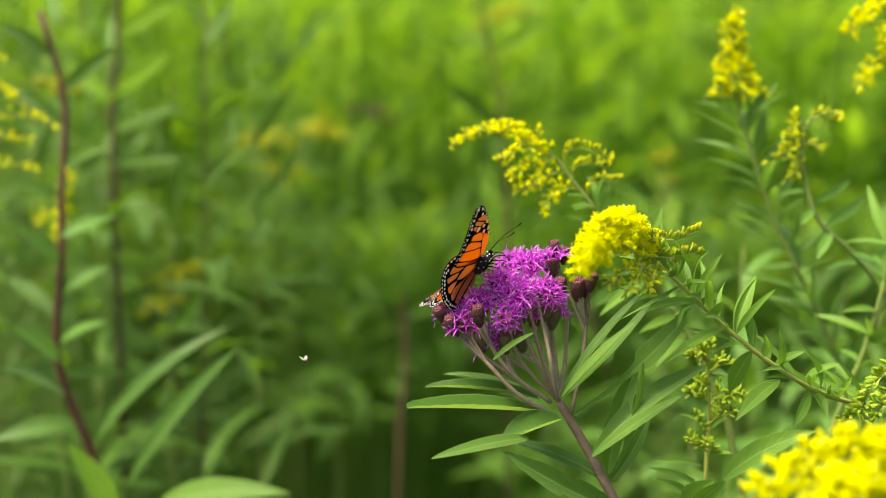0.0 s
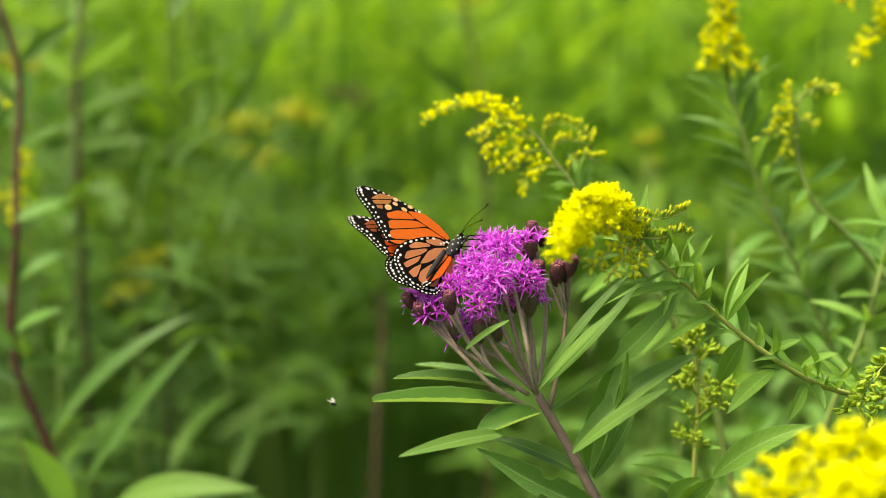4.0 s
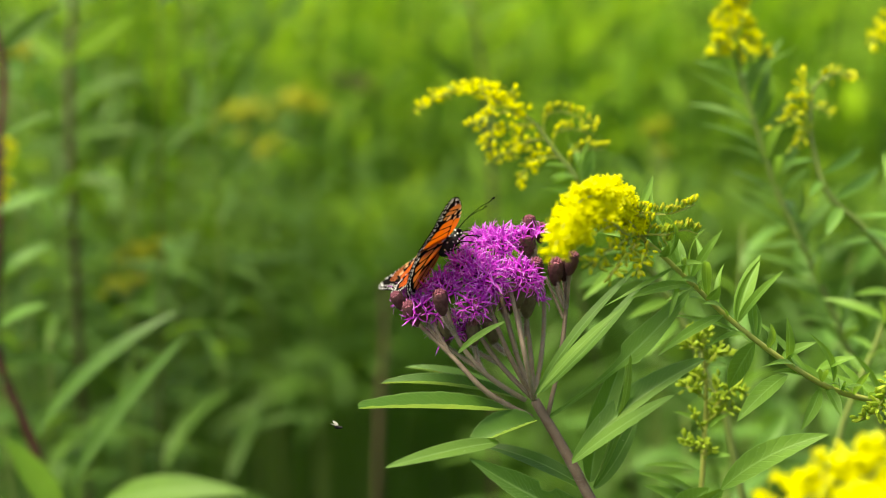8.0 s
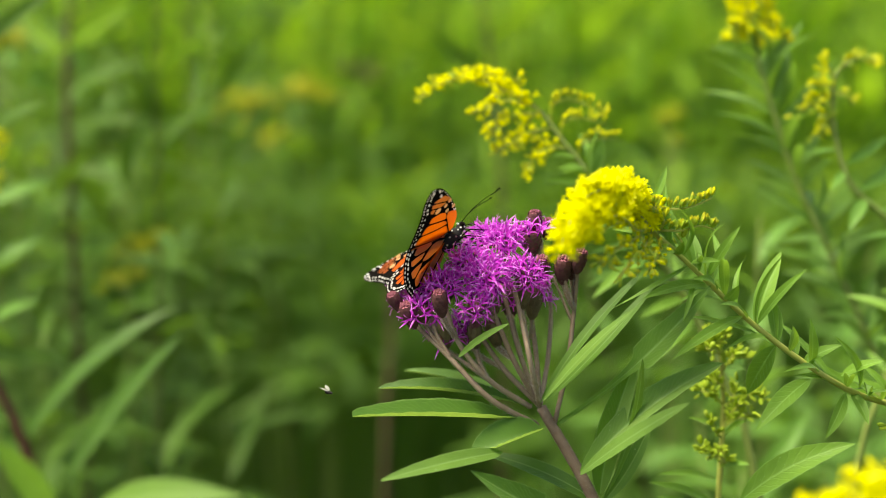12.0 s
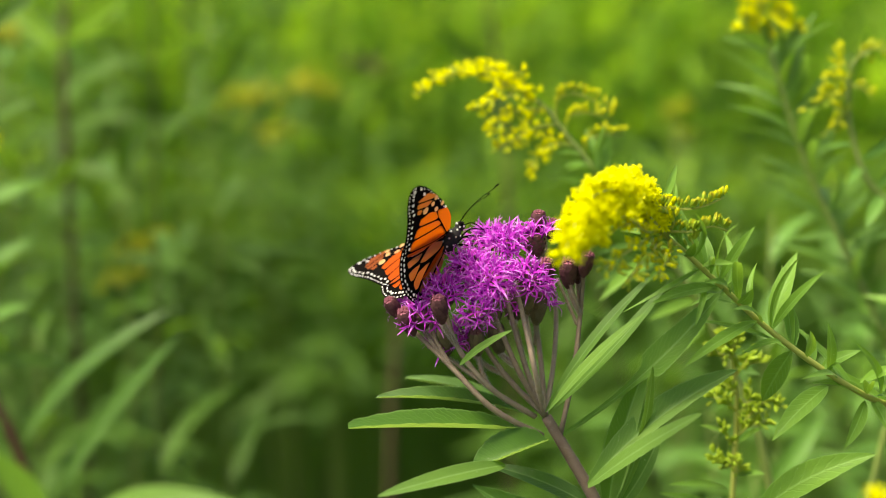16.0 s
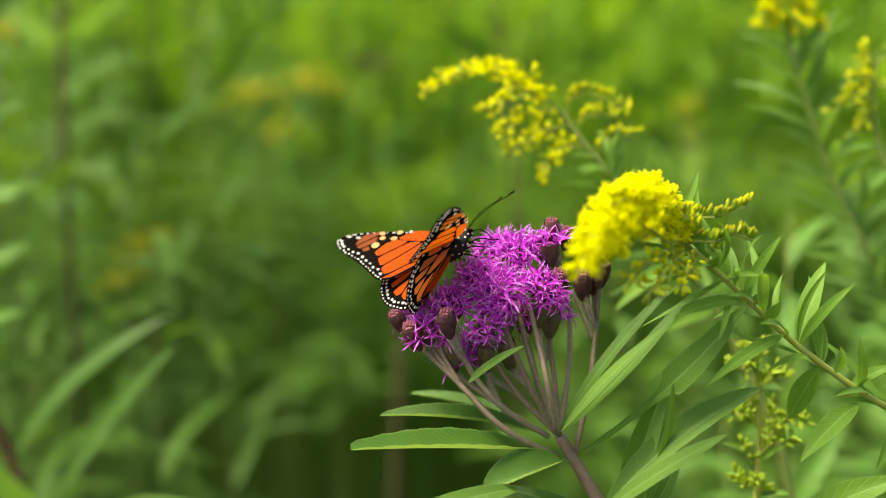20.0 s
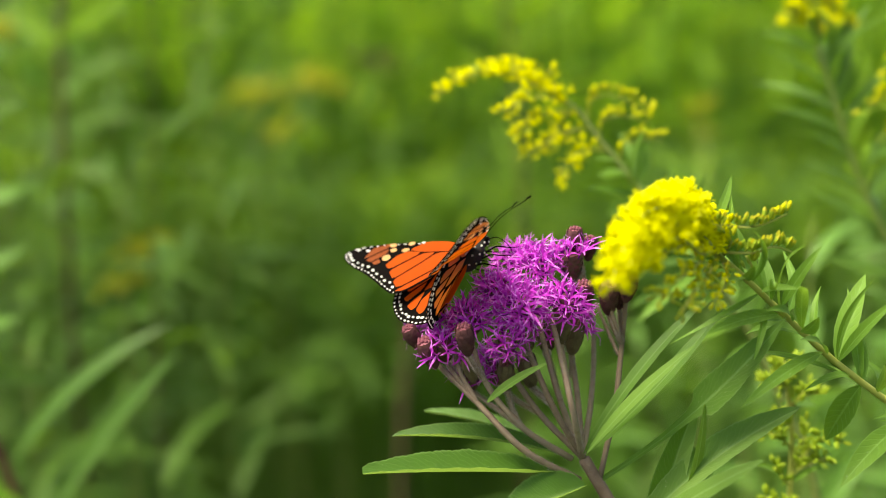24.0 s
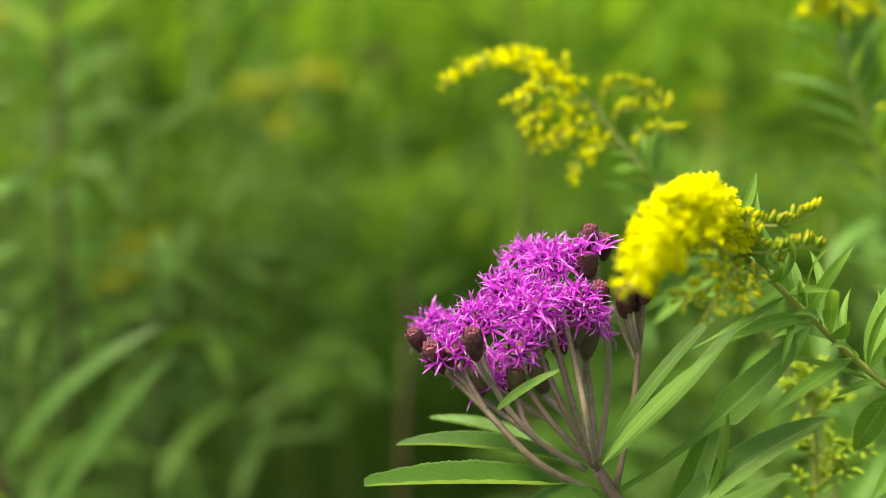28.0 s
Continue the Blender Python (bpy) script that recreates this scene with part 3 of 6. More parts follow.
def ironweed():
    rnd = random.Random(21)
    foot = Vector((0.0755, 0.5728, 0.9260)) 
    base = Vector((foot.x + 0.10, foot.y + 0.04, 0.0))
    t = thing("ironweed", base, "purple ironweed in bloom with hairy brown stalk and long leaves", "flower")
    stem(t, [base, (foot.x + 0.085, foot.y + 0.03, 0.5), (0.0955, 0.5667, 0.8945), foot, (0.0667, 0.5760, 0.9425), (0.0517, 0.5809, 0.9679)], 0.0029, 0.0019, MAINSTALK, n=40, sides=9)
    fork = (0.0512, 0.5810, 0.9684)
    twigs = (
        (((0.0504, 0.5797, 0.9615), (0.0324, 0.5739, 0.9739), (0.0188, 0.5776, 0.9875), (0.0053, 0.5859, 0.9986)), 0.0013),
        (((0.0188, 0.5776, 0.9875), (0.0134, 0.5814, 0.9967), (0.0114, 0.5833, 1.0065)), 0.0010),
        (((0.0479, 0.5809, 0.9679), (0.0317, 0.5763, 0.9807), (0.0208, 0.5781, 0.9950), (0.0168, 0.5785, 1.0077)), 0.0012),
        ((fork, (0.0380, 0.5856, 0.9813), (0.0288, 0.5911, 0.9941), (0.0243, 0.5928, 1.0028)), 0.0012),
        ((fork, (0.0411, 0.5766, 0.9878), (0.0349, 0.5804, 1.0021), (0.0307, 0.5823, 1.0118)), 0.0012),
        ((fork, (0.0444, 0.5815, 0.9864), (0.0404, 0.5882, 1.0001), (0.0369, 0.5950, 1.0140)), 0.0012),
        ((fork, (0.0469, 0.5718, 0.9891), (0.0440, 0.5795, 1.0023), (0.0413, 0.5848, 1.0138)), 0.0012),
        ((fork, (0.0505, 0.5911, 0.9837), (0.0491, 0.6018, 0.9966), (0.0473, 0.6047, 1.0118)), 0.0012),
        ((fork, (0.0552, 0.5960, 0.9823), (0.0567, 0.6076, 1.0005), (0.0531, 0.6087, 1.0214), (0.0519, 0.6084, 1.0307)), 0.0011),
        (((0.0567, 0.6076, 1.0005), (0.0552, 0.6062, 1.0088), (0.0534, 0.6055, 1.0156)), 0.0009),
        (((0.0567, 0.5798, 0.9622), (0.0619, 0.5863, 0.9850), (0.0642, 0.5926, 1.0016), (0.0649, 0.5918, 1.0134), (0.0652, 0.5911, 1.0200)), 0.0011),
        (((0.0642, 0.5926, 1.0016), (0.0618, 0.5899, 1.0087), (0.0597, 0.5901, 1.0151)), 0.0008),
        (((0.0632, 0.5918, 0.9979), (0.0595, 0.5975, 1.0061), (0.0566, 0.5999, 1.0129)), 0.0007),
        (((0.0369, 0.5950, 1.0139), (0.0378, 0.5990, 1.0171), (0.0388, 0.6020, 1.0199)), 0.0010),
        (((0.0288, 0.5910, 0.9942), (0.0308, 0.6040, 1.0072), (0.0324, 0.6100, 1.0190)), 0.0010),
        (((0.0306, 0.5820, 1.0105), (0.0317, 0.5830, 1.0111), (0.0330, 0.5840, 1.0117)), 0.0010),
        (((0.0349, 0.5800, 1.0022), (0.0312, 0.5790, 1.0024), (0.0283, 0.5780, 1.0040)), 0.0010),
        (((0.0380, 0.5860, 0.9812), (0.0306, 0.5940, 0.9830), (0.0254, 0.6000, 0.9861)), 0.0010),
        (((0.0316, 0.5760, 0.9807), (0.0235, 0.5840, 0.9843), (0.0168, 0.5900, 0.9873)), 0.0010),
        (((0.0490, 0.6020, 0.9966), (0.0487, 0.6030, 0.9968), (0.0483, 0.6040, 0.9969)), 0.0010),
        (((0.0404, 0.5880, 1.0002), (0.0410, 0.5950, 0.9978), (0.0414, 0.6000, 0.9967)), 0.0010),
        (((0.0189, 0.5780, 0.9874), (0.0117, 0.5820, 0.9957), (0.0090, 0.5850, 0.9989)), 0.0010),
        (((0.0134, 0.5810, 0.9968), (0.0094, 0.6000, 0.9961), (0.0063, 0.6130, 0.9969)), 0.0010),
        (((0.0641, 0.5920, 1.0019), (0.0615, 0.5920, 1.0068), (0.0598, 0.5920, 1.0114)), 0.0010),
        (((0.0641, 0.5920, 1.0019), (0.0641, 0.5950, 1.0072), (0.0634, 0.5950, 1.0124)), 0.0010),
        (((0.0530, 0.6080, 1.0216), (0.0510, 0.6040, 1.0203), (0.0496, 0.6020, 1.0199)), 0.0010),
        (((0.0207, 0.5780, 0.9951), (0.0183, 0.5760, 0.9995), (0.0161, 0.5730, 1.0043)), 0.0010),
        (((0.0410, 0.5770, 0.9877), (0.0384, 0.5880, 0.9865), (0.0363, 0.5940, 0.9869)), 0.0010),
        (((0.0316, 0.5760, 0.9807), (0.0293, 0.5850, 0.9840), (0.0284, 0.5900, 0.9875)), 0.0010),
        (((0.0443, 0.5810, 0.9867), (0.0426, 0.5920, 0.9928), (0.0409, 0.5980, 0.9988)), 0.0010),
        (((0.0489, 0.5980, 0.9888), (0.0490, 0.5980, 0.9932), (0.0490, 0.5980, 0.9966)), 0.0010),
        (((0.0469, 0.5720, 0.9890), (0.0459, 0.5850, 0.9969), (0.0451, 0.5900, 1.0027)), 0.0010),
        (((0.0288, 0.5910, 0.9942), (0.0270, 0.5960, 1.0026), (0.0265, 0.5930, 1.0144)), 0.0010),
        (((0.0052, 0.5860, 0.9987), (0.0032, 0.5860, 1.0006), (0.0015, 0.5860, 1.0025)), 0.0010),
    )
    for pts, r in twigs:
        stem(t, pts, r * 0.85, r * 0.66, STALK, "flower_stalk", 16, 6)
    heads = (
        ((0.0388, 0.6020, 1.0197), (0, -0.25, 1), 28, 1.15, 1.1),
        ((0.0324, 0.6100, 1.0190), (-0.25, -0.1, 1), 18, 1, 1),
        ((0.0330, 0.5840, 1.0113), (-0.05, -0.6, 0.85), 34, 1.3, 1.3),
        ((0.0443, 0.5920, 1.0101), (0.35, -0.45, 0.9), 24, 1.2, 1.15),
        ((0.0183, 0.5880, 1.0065), (-0.25, -0.35, 0.95), 22, 1.15, 1.1),
        ((0.0265, 0.5930, 1.0142), (-0.2, -0.35, 1), 22, 1.1, 1.1),
        ((0.0090, 0.5850, 0.9987), (-0.05, -0.4, 0.9), 15, 1.1, 1.1),
        ((0.0283, 0.5780, 1.0040), (-0.1, -0.7, 0.6), 10, 0.9, 1),
        ((0.0254, 0.6000, 0.9861), (-0.1, -0.3, 1), 13, 1.1, 0.8),
        ((0.0483, 0.6040, 0.9967), (0.25, -0.1, 1), 7, 1.1, 0.7),
        ((0.0414, 0.6000, 0.9967), (-0.05, -0.2, 1), 7, 1.1, 0.7),
        ((0.0496, 0.6020, 1.0197), (-0.15, -0.1, 1), 9, 1.3, 0.5),
        ((0.0063, 0.6140, 0.9968), (-0.5, 0, 0.9), 14, 1, 0.9),
        ((0.0168, 0.5900, 0.9873), (0, -0.4, 0.8), 6, 0.9, 0.9),
    )
    first = None
    for k, (at, way, n, size, spread) in enumerate(heads):
        h = flower_head(t, at, way, n, rnd, spread, size)
        if k == 2:
            first = h
    buds = (
        ((0.0505, 0.6040, 1.0271), (-0.05, 0, 1), 1.25),
        ((0.0547, 0.6080, 1.0245), (0.1, 0, 1), 1.1),
        ((0.0530, 0.5940, 1.0120), (-0.1, -0.2, 1), 1.35),
        ((0.0598, 0.5920, 1.0112), (0, -0.2, 1), 1.5),
        ((0.0634, 0.5950, 1.0121), (0.1, -0.1, 1), 1.25),
        ((0.0647, 0.5900, 1.0157), (0.15, -0.2, 1), 1.3),
        ((0.0015, 0.5860, 1.0023), (-0.5, -0.2, 0.9), 1.2),
        ((0.0061, 0.5810, 0.9977), (-0.35, -0.2, 0.95), 1.45),
        ((0.0161, 0.5730, 1.0041), (-0.15, -0.1, 1), 1.35),
    )
    for at, way, size in buds:
        bud(t, at, way, rnd, size)
    cups = (
        ((0.0363, 0.5940, 0.9867), (-0.2, -0.2, 1), 1.5),
        ((0.0284, 0.5900, 0.9872), (-0.1, -0.2, 1), 1.3),
        ((0.0409, 0.5980, 0.9986), (-0.1, -0.1, 1), 1.4),
        ((0.0490, 0.5980, 0.9963), (0.1, -0.1, 1), 1.45),
        ((0.0177, 0.5820, 0.9927), (-0.2, -0.2, 1), 1.2),
        ((0.0347, 0.5900, 0.9999), (-0.1, -0.3, 1), 1.5),
        ((0.0451, 0.5900, 1.0024), (0.05, -0.2, 1), 1.4),
    )
    for at, way, size in cups:
        b = bud(t, at, way, rnd, size, HALF)
        b["label"] = "scaly purple-brown cup of a flower head"
    lf = 0.000257
    # base, tip, width, face, arch, fold, twist, bow, material, where it is widest, fullness
    rows = (
        ((0.0491, 0.5800, 0.9629), (-0.0155, 0.5612, 0.9713), 36, (0, -0.62, 0.8), 0.015, 0.5, 0.0, 0.0, LEAF, 0.85, 0.5),
        ((0.0437, 0.5926, 0.9653), (-0.0084, 0.5937, 0.9708), 27, (0, -0.62, 0.8), 0.04, 0.45, 0.0, 0.0, LEAF, 0.85, 0.55),
        ((0.0411, 0.6103, 0.9619), (0.0005, 0.6286, 0.9667), 20, (0, -0.6, 0.8), 0.03, 0.3, 0.0, 0.0, PALE, 0.9, 0.6),
        ((0.0517, 0.5746, 0.9616), (0.0264, 0.5633, 0.9556), 44, (0.25, -0.75, 0.65), 0.04, 0.35, 0.0, 0.05, LEAF, 0.9, 0.5),
        ((0.0368, 0.5617, 0.9579), (-0.0049, 0.5380, 0.9569), 26, (0.1, -0.55, 0.9), 0.09, 0.2, 0.0, 0.04, UNDER, 0.75, 0.6),
        ((0.0722, 0.5743, 0.9339), (0.0319, 0.5919, 0.9457), 28, (0.2, -0.65, 0.75), 0.06, 0.3, 0.0, -0.02, LEAF, 0.8, 0.6),
        ((0.0792, 0.5717, 0.9204), (0.0255, 0.5482, 0.9565), 48, (0.0, -0.75, 0.7), 0.03, 0.35, 0.0, 0.05, LEAF, 0.85, 0.6),
        ((0.0512, 0.5765, 0.9713), (0.0905, 0.5858, 1.0192), 24, (-0.75, -0.5, 0.6), 0.04, 0.35, 0.0, 0.02, LEAF, 0.95, 0.7),
        ((0.0518, 0.5718, 0.9733), (0.0834, 0.5685, 1.0086), 20, (-0.7, -0.4, 0.7), 0.03, 0.25, 0.0, 0.01, UNDER, 0.9, 0.7),
        ((0.0537, 0.5767, 0.9723), (0.0932, 0.5802, 1.0164), 27, (-0.5, -0.7, 0.6), 0.03, 0.35, 0.0, -0.05, LEAF, 1.0, 0.6),
        ((0.0572, 0.5797, 0.9615), (0.1096, 0.5700, 1.0162), 44, (-0.35, -0.6, 0.75), -0.01, 0.45, 0.0, -0.04, LEAF, 1.7, 0.8),
        ((0.0732, 0.5749, 0.9368), (0.0851, 0.5764, 0.9865), 34, (-0.7, -0.75, 0.3), 0.03, 0.3, 0.25, 0.03, LEAF, 0.85, 0.55),
        ((0.0755, 0.5730, 0.9376), (0.0866, 0.5699, 0.9897), 18, (0.6, -0.75, 0.35), 0.03, 0.2, 0.0, -0.04, UNDER, 1.1, 0.6),
        ((0.0656, 0.5717, 0.9464), (0.1153, 0.5715, 0.9874), 38, (-0.25, -0.6, 0.8), 0.06, 0.4, 0.0, 0.02, LEAF, 1.05, 0.6),
        ((0.0651, 0.5668, 0.9476), (0.0988, 0.5430, 0.9824), 28, (-0.2, -0.55, 0.9), 0.05, 0.2, 0.0, -0.02, UNDER, 0.9, 0.6),
        ((0.0217, 0.5738, 0.9891), (0.0393, 0.5674, 1.0032), 13, (-0.4, -0.6, 0.8), 0.06, 0.2, 0.0, 0.0, UNDER, 0.8, 0.6),
        ((0.0760, 0.5838, 0.9303), (0.0933, 0.5896, 0.9603), 24, (-0.4, -0.9, 0.3), 0.04, 0.3, 0.0, -0.06, LEAF, 0.8, 0.6),
    )
    # outlines of the two leaves with a blunt end and with a long narrow foot
    blunt = (0, 0.10, 0.12, 0.45, 0.3, 0.85, 0.5, 1.0, 0.7, 0.9, 0.85, 0.68, 0.97, 0.45, 1.0, 0.30)
    bitten = (0, 0.12, 0.2, 0.8, 0.36, 1.0, 0.44, 1.0, 0.47, 0.62, 0.53, 0.55, 0.56, 0.95, 0.7, 0.85, 0.88, 0.45, 1.0, 0.03)
    footed = (0, 0.16, 0.30, 0.22, 0.45, 0.34, 0.50, 0.50, 0.535, 1.0, 0.65, 1.0, 0.85, 0.62, 1.0, 0.03)
    for k, (b, tip, w, face, arch, fold, tw, bow, mat, fat, full) in enumerate(rows):
        # the right-hand leaves take a lighter green
        if 7 <= k <= 14 and mat is LEAF:
            face, mat = (-0.25, -0.5, 0.85), RLEAF
            w *= 0.72 if k < 10 else 0.9
        # halves painted pale; on 11 and 13 this lifts leaves that render dark
        back = None
        if k in (0, 1, 2, 3):
            face, fold, w, back = (0, -0.12, 1), 0.75, w * 1.3, (PALEHALF, 1)
        elif k in (11, 13):
            fold, w, back = 0.5, w * 1.25, (PALEHALF, -1)
            if k == 11:
                face = (-0.45, -1.0, 0.25)
        elif k == 10:
            face, fold = (-0.3, -0.75, 0.6), 0.3
        elif 7 <= k <= 14:
            fold *= 0.6
        leaf(t, b, tip, w * lf, face, arch, fold, tw, bow, mat, 64, 0.03, back=back, fat=fat, full=full, shape={0: blunt, 6: bitten, 10: footed}.get(k), across=9, ripple=0.012)
    # the fine pale hairs of the stalks
    verts, faces = [], []
    for pts, r in [(((0.0842, 0.5698, 0.9105), foot, (0.0667, 0.5760, 0.9425), (0.0517, 0.5809, 0.9679)), 0.0024)] + [(p, q) for p, q in twigs]:
        line = glide(pts, 160)
        for k in range(4500 if r > 0.002 else 1100):
            i = rnd.randrange(159)
            d = (line[i + 1] - line[i]).normalized()
            a = Vector((rnd.gauss(0, 1), rnd.gauss(0, 1), rnd.gauss(0, 1))).cross(d).normalized()
            p = line[i] + a * r * 0.8
            s = d.cross(a) * 0.00004
            n = len(verts)
            verts += [p - s, p + s, p + a * rnd.uniform(0.0004, 0.0010) + d * rnd.uniform(0, 0.0004)]
            faces.append((n, n + 1, n + 2))
    hair = part("hair", mesh_of("hair", verts, faces, smooth=False), HAIR, t, Matrix.Identity(4), "fine pale hairs on the stalks")
    hair["kind"] = "stuff"
    return first


FOCUS = ironweed()
cam.data.dof.use_dof = True
cam.data.dof.focus_object = FOCUS
cam.data.dof.aperture_fstop = 5.0

# ---- goldenrods ----
def head_mesh(seed, length, width, rays, mats):
    """A tiny goldenrod head: a slim scaly cup, and short rays round a tuft when it is open."""
    rnd = random.Random(seed)
    verts, faces, idx = [], [], []
    for s, q in ((0, 0.25), (0.35, 0.95), (0.7, 1.0), (1.0, 0.35)):
        verts += [(math.cos(a) * width / 2 * q, math.sin(a) * width / 2 * q, length * s) for a in (math.tau * k / 5 for k in range(5))]
    for i in range(3):
        for k in range(5):
            a, b = i * 5 + k, i * 5 + (k + 1) % 5
            faces.append((a, b, b + 5, a + 5))
            idx.append(0 if i < 2 and rays == 0 or i == 0 else 1)
    faces.append((15, 16, 17, 18, 19))
    idx.append(1)
    for k in range(rays):
        a = math.tau * k / rays + rnd.uniform(-0.2, 0.2)
        d, t = Vector((math.cos(a), math.sin(a), 0)), Vector((-math.sin(a), math.cos(a), 0))
        r, w, up = width * rnd.uniform(0.7, 1.1), width * 0.2, rnd.uniform(0.0, 0.5)
        o = Vector((0, 0, length * 0.8))
        b = len(verts)
        verts += [o + d * width * 0.25 - t * w * 0.5, o + d * width * 0.25 + t * w * 0.5, o + d * r + t * w + Vector((0, 0, up * r)), o + d * r * 1.15 + Vector((0, 0, up * r)), o + d * r - t * w + Vector((0, 0, up * r))]
        faces.append((b, b + 1, b + 2, b + 3, b + 4))
        idx.append(1)
    return mesh_of("flower", verts, faces, None, False, mats, idx)


OPEN = [head_mesh(k, 0.0036, 0.0021, 7, (YBUD, YELLOW)) for k in range(4)]
NEARLY = [head_mesh(k + 5, 0.0040, 0.0017, 0, (YBUD, YELLOW)) for k in range(3)]
DULL = [head_mesh(k + 13, 0.0040, 0.0016, 0, (GBUD, DULLBUD)) for k in range(3)]
SHUT = [head_mesh(k + 9, 0.0036, 0.0015, 0, (GBUD, LIMEBUD)) for k in range(3)]


def raceme(parent, points, heads, kinds, rnd, size=1.0, up=(0, 0, 1), lift=0.6, singly=False, start=0.15, fuzz=0.0025, r=0.0005, stalk=None):
    """A flower branch: a bent twig with heads crowded on its upper side, one by one or joined."""
    tw = stem(parent, points, r, r * 0.5, stalk or RODSTALK, "flower_branch", 10, 5)
    line = glide(points, 40)
    up = Vector(up).normalized()
    verts, faces, idx = [], [], []
    o = WORLD[tw].translation
    for k in range(heads):
        s = start + (1 - start) * (k + rnd.random()) / heads
        i = min(39, int(s * 39))
        d = (line[min(39, i + 1)] - line[max(0, i - 1)]).normalized()
        out = Vector((rnd.gauss(0, 1), rnd.gauss(0, 1), rnd.gauss(0, 1))).normalized()
        out = (out * (1 - lift) + up * lift + d * 0.35).normalized()
        m = Matrix.Translation(line[i] + out * rnd.uniform(0, fuzz)) @ out.to_track_quat("Z", "Y").to_matrix().to_4x4() @ Matrix.Rotation(rnd.uniform(0, 6), 4, "Z")
        q = size * rnd.uniform(0.8, 1.2)
        m = m @ Matrix.Diagonal((q, q, q, 1))
        me = rnd.choice(kinds)
        if singly:
            part("flower", me, None, tw, m)
        else:
            b = len(verts)
            m = Matrix.Translation(-o) @ m
            verts += [m @ v.co for v in me.vertices]
            faces += [tuple(b + j for j in p.vertices) for p in me.polygons]
            idx += [p.material_index for p in me.polygons]
    if verts:
        fl = part("plume", mesh_of("plume", verts, faces, None, False, kinds[0].materials[:], idx), None, tw, Matrix.Translation(o))
        fl["kind"] = "stuff"
    return tw


def leaves_on(t, px, rows, material=None, **kw):
    """Leaves from rows of base, tip, width in steps of px, face."""
    for b, tip, w, face in rows:
        leaf(t, b, tip, w * px, face, kw.get("arch", 0.07), kw.get("fold", 0.3), 0.0, kw.get("bow", 0.0), material or GLEAF, 12, 0.02)


def narrow_leaves(t, points, count, lo, hi, width, material, seed):
    """Slim pointed leaves set all round a stem, some curled at the tip."""
    rnd = random.Random(seed)
    line = glide(points, 120)
    for k in range(count):
        i = min(118, int((k + rnd.random()) / count * 119))
        d = (line[i + 1] - line[i]).normalized()
        a = k * 2.399 + rnd.uniform(-0.4, 0.4)
        side = Vector((math.cos(a), math.sin(a), 0.25))
        way = (side - d * side.dot(d) + d * rnd.uniform(0.35, 1.1) + Vector((0, 0, rnd.uniform(-0.35, 0.25)))).normalized()
        length = rnd.uniform(lo, hi)
        leaf(t, line[i], line[i] + way * length, width * rnd.uniform(0.8, 1.35), (rnd.uniform(-0.4, 0.4), -0.5, 0.8), rnd.uniform(0.03, 0.16), 0.35, rnd.uniform(-0.8, 0.8), rnd.uniform(-0.06, 0.06), material, 10, 0.0, fat=0.75, full=0.9)


SIDE, FRONT, LEFTUP = (0, -0.6, 0.8), (0.1, -1, 0.25), (-0.5, -0.8, 0.4)


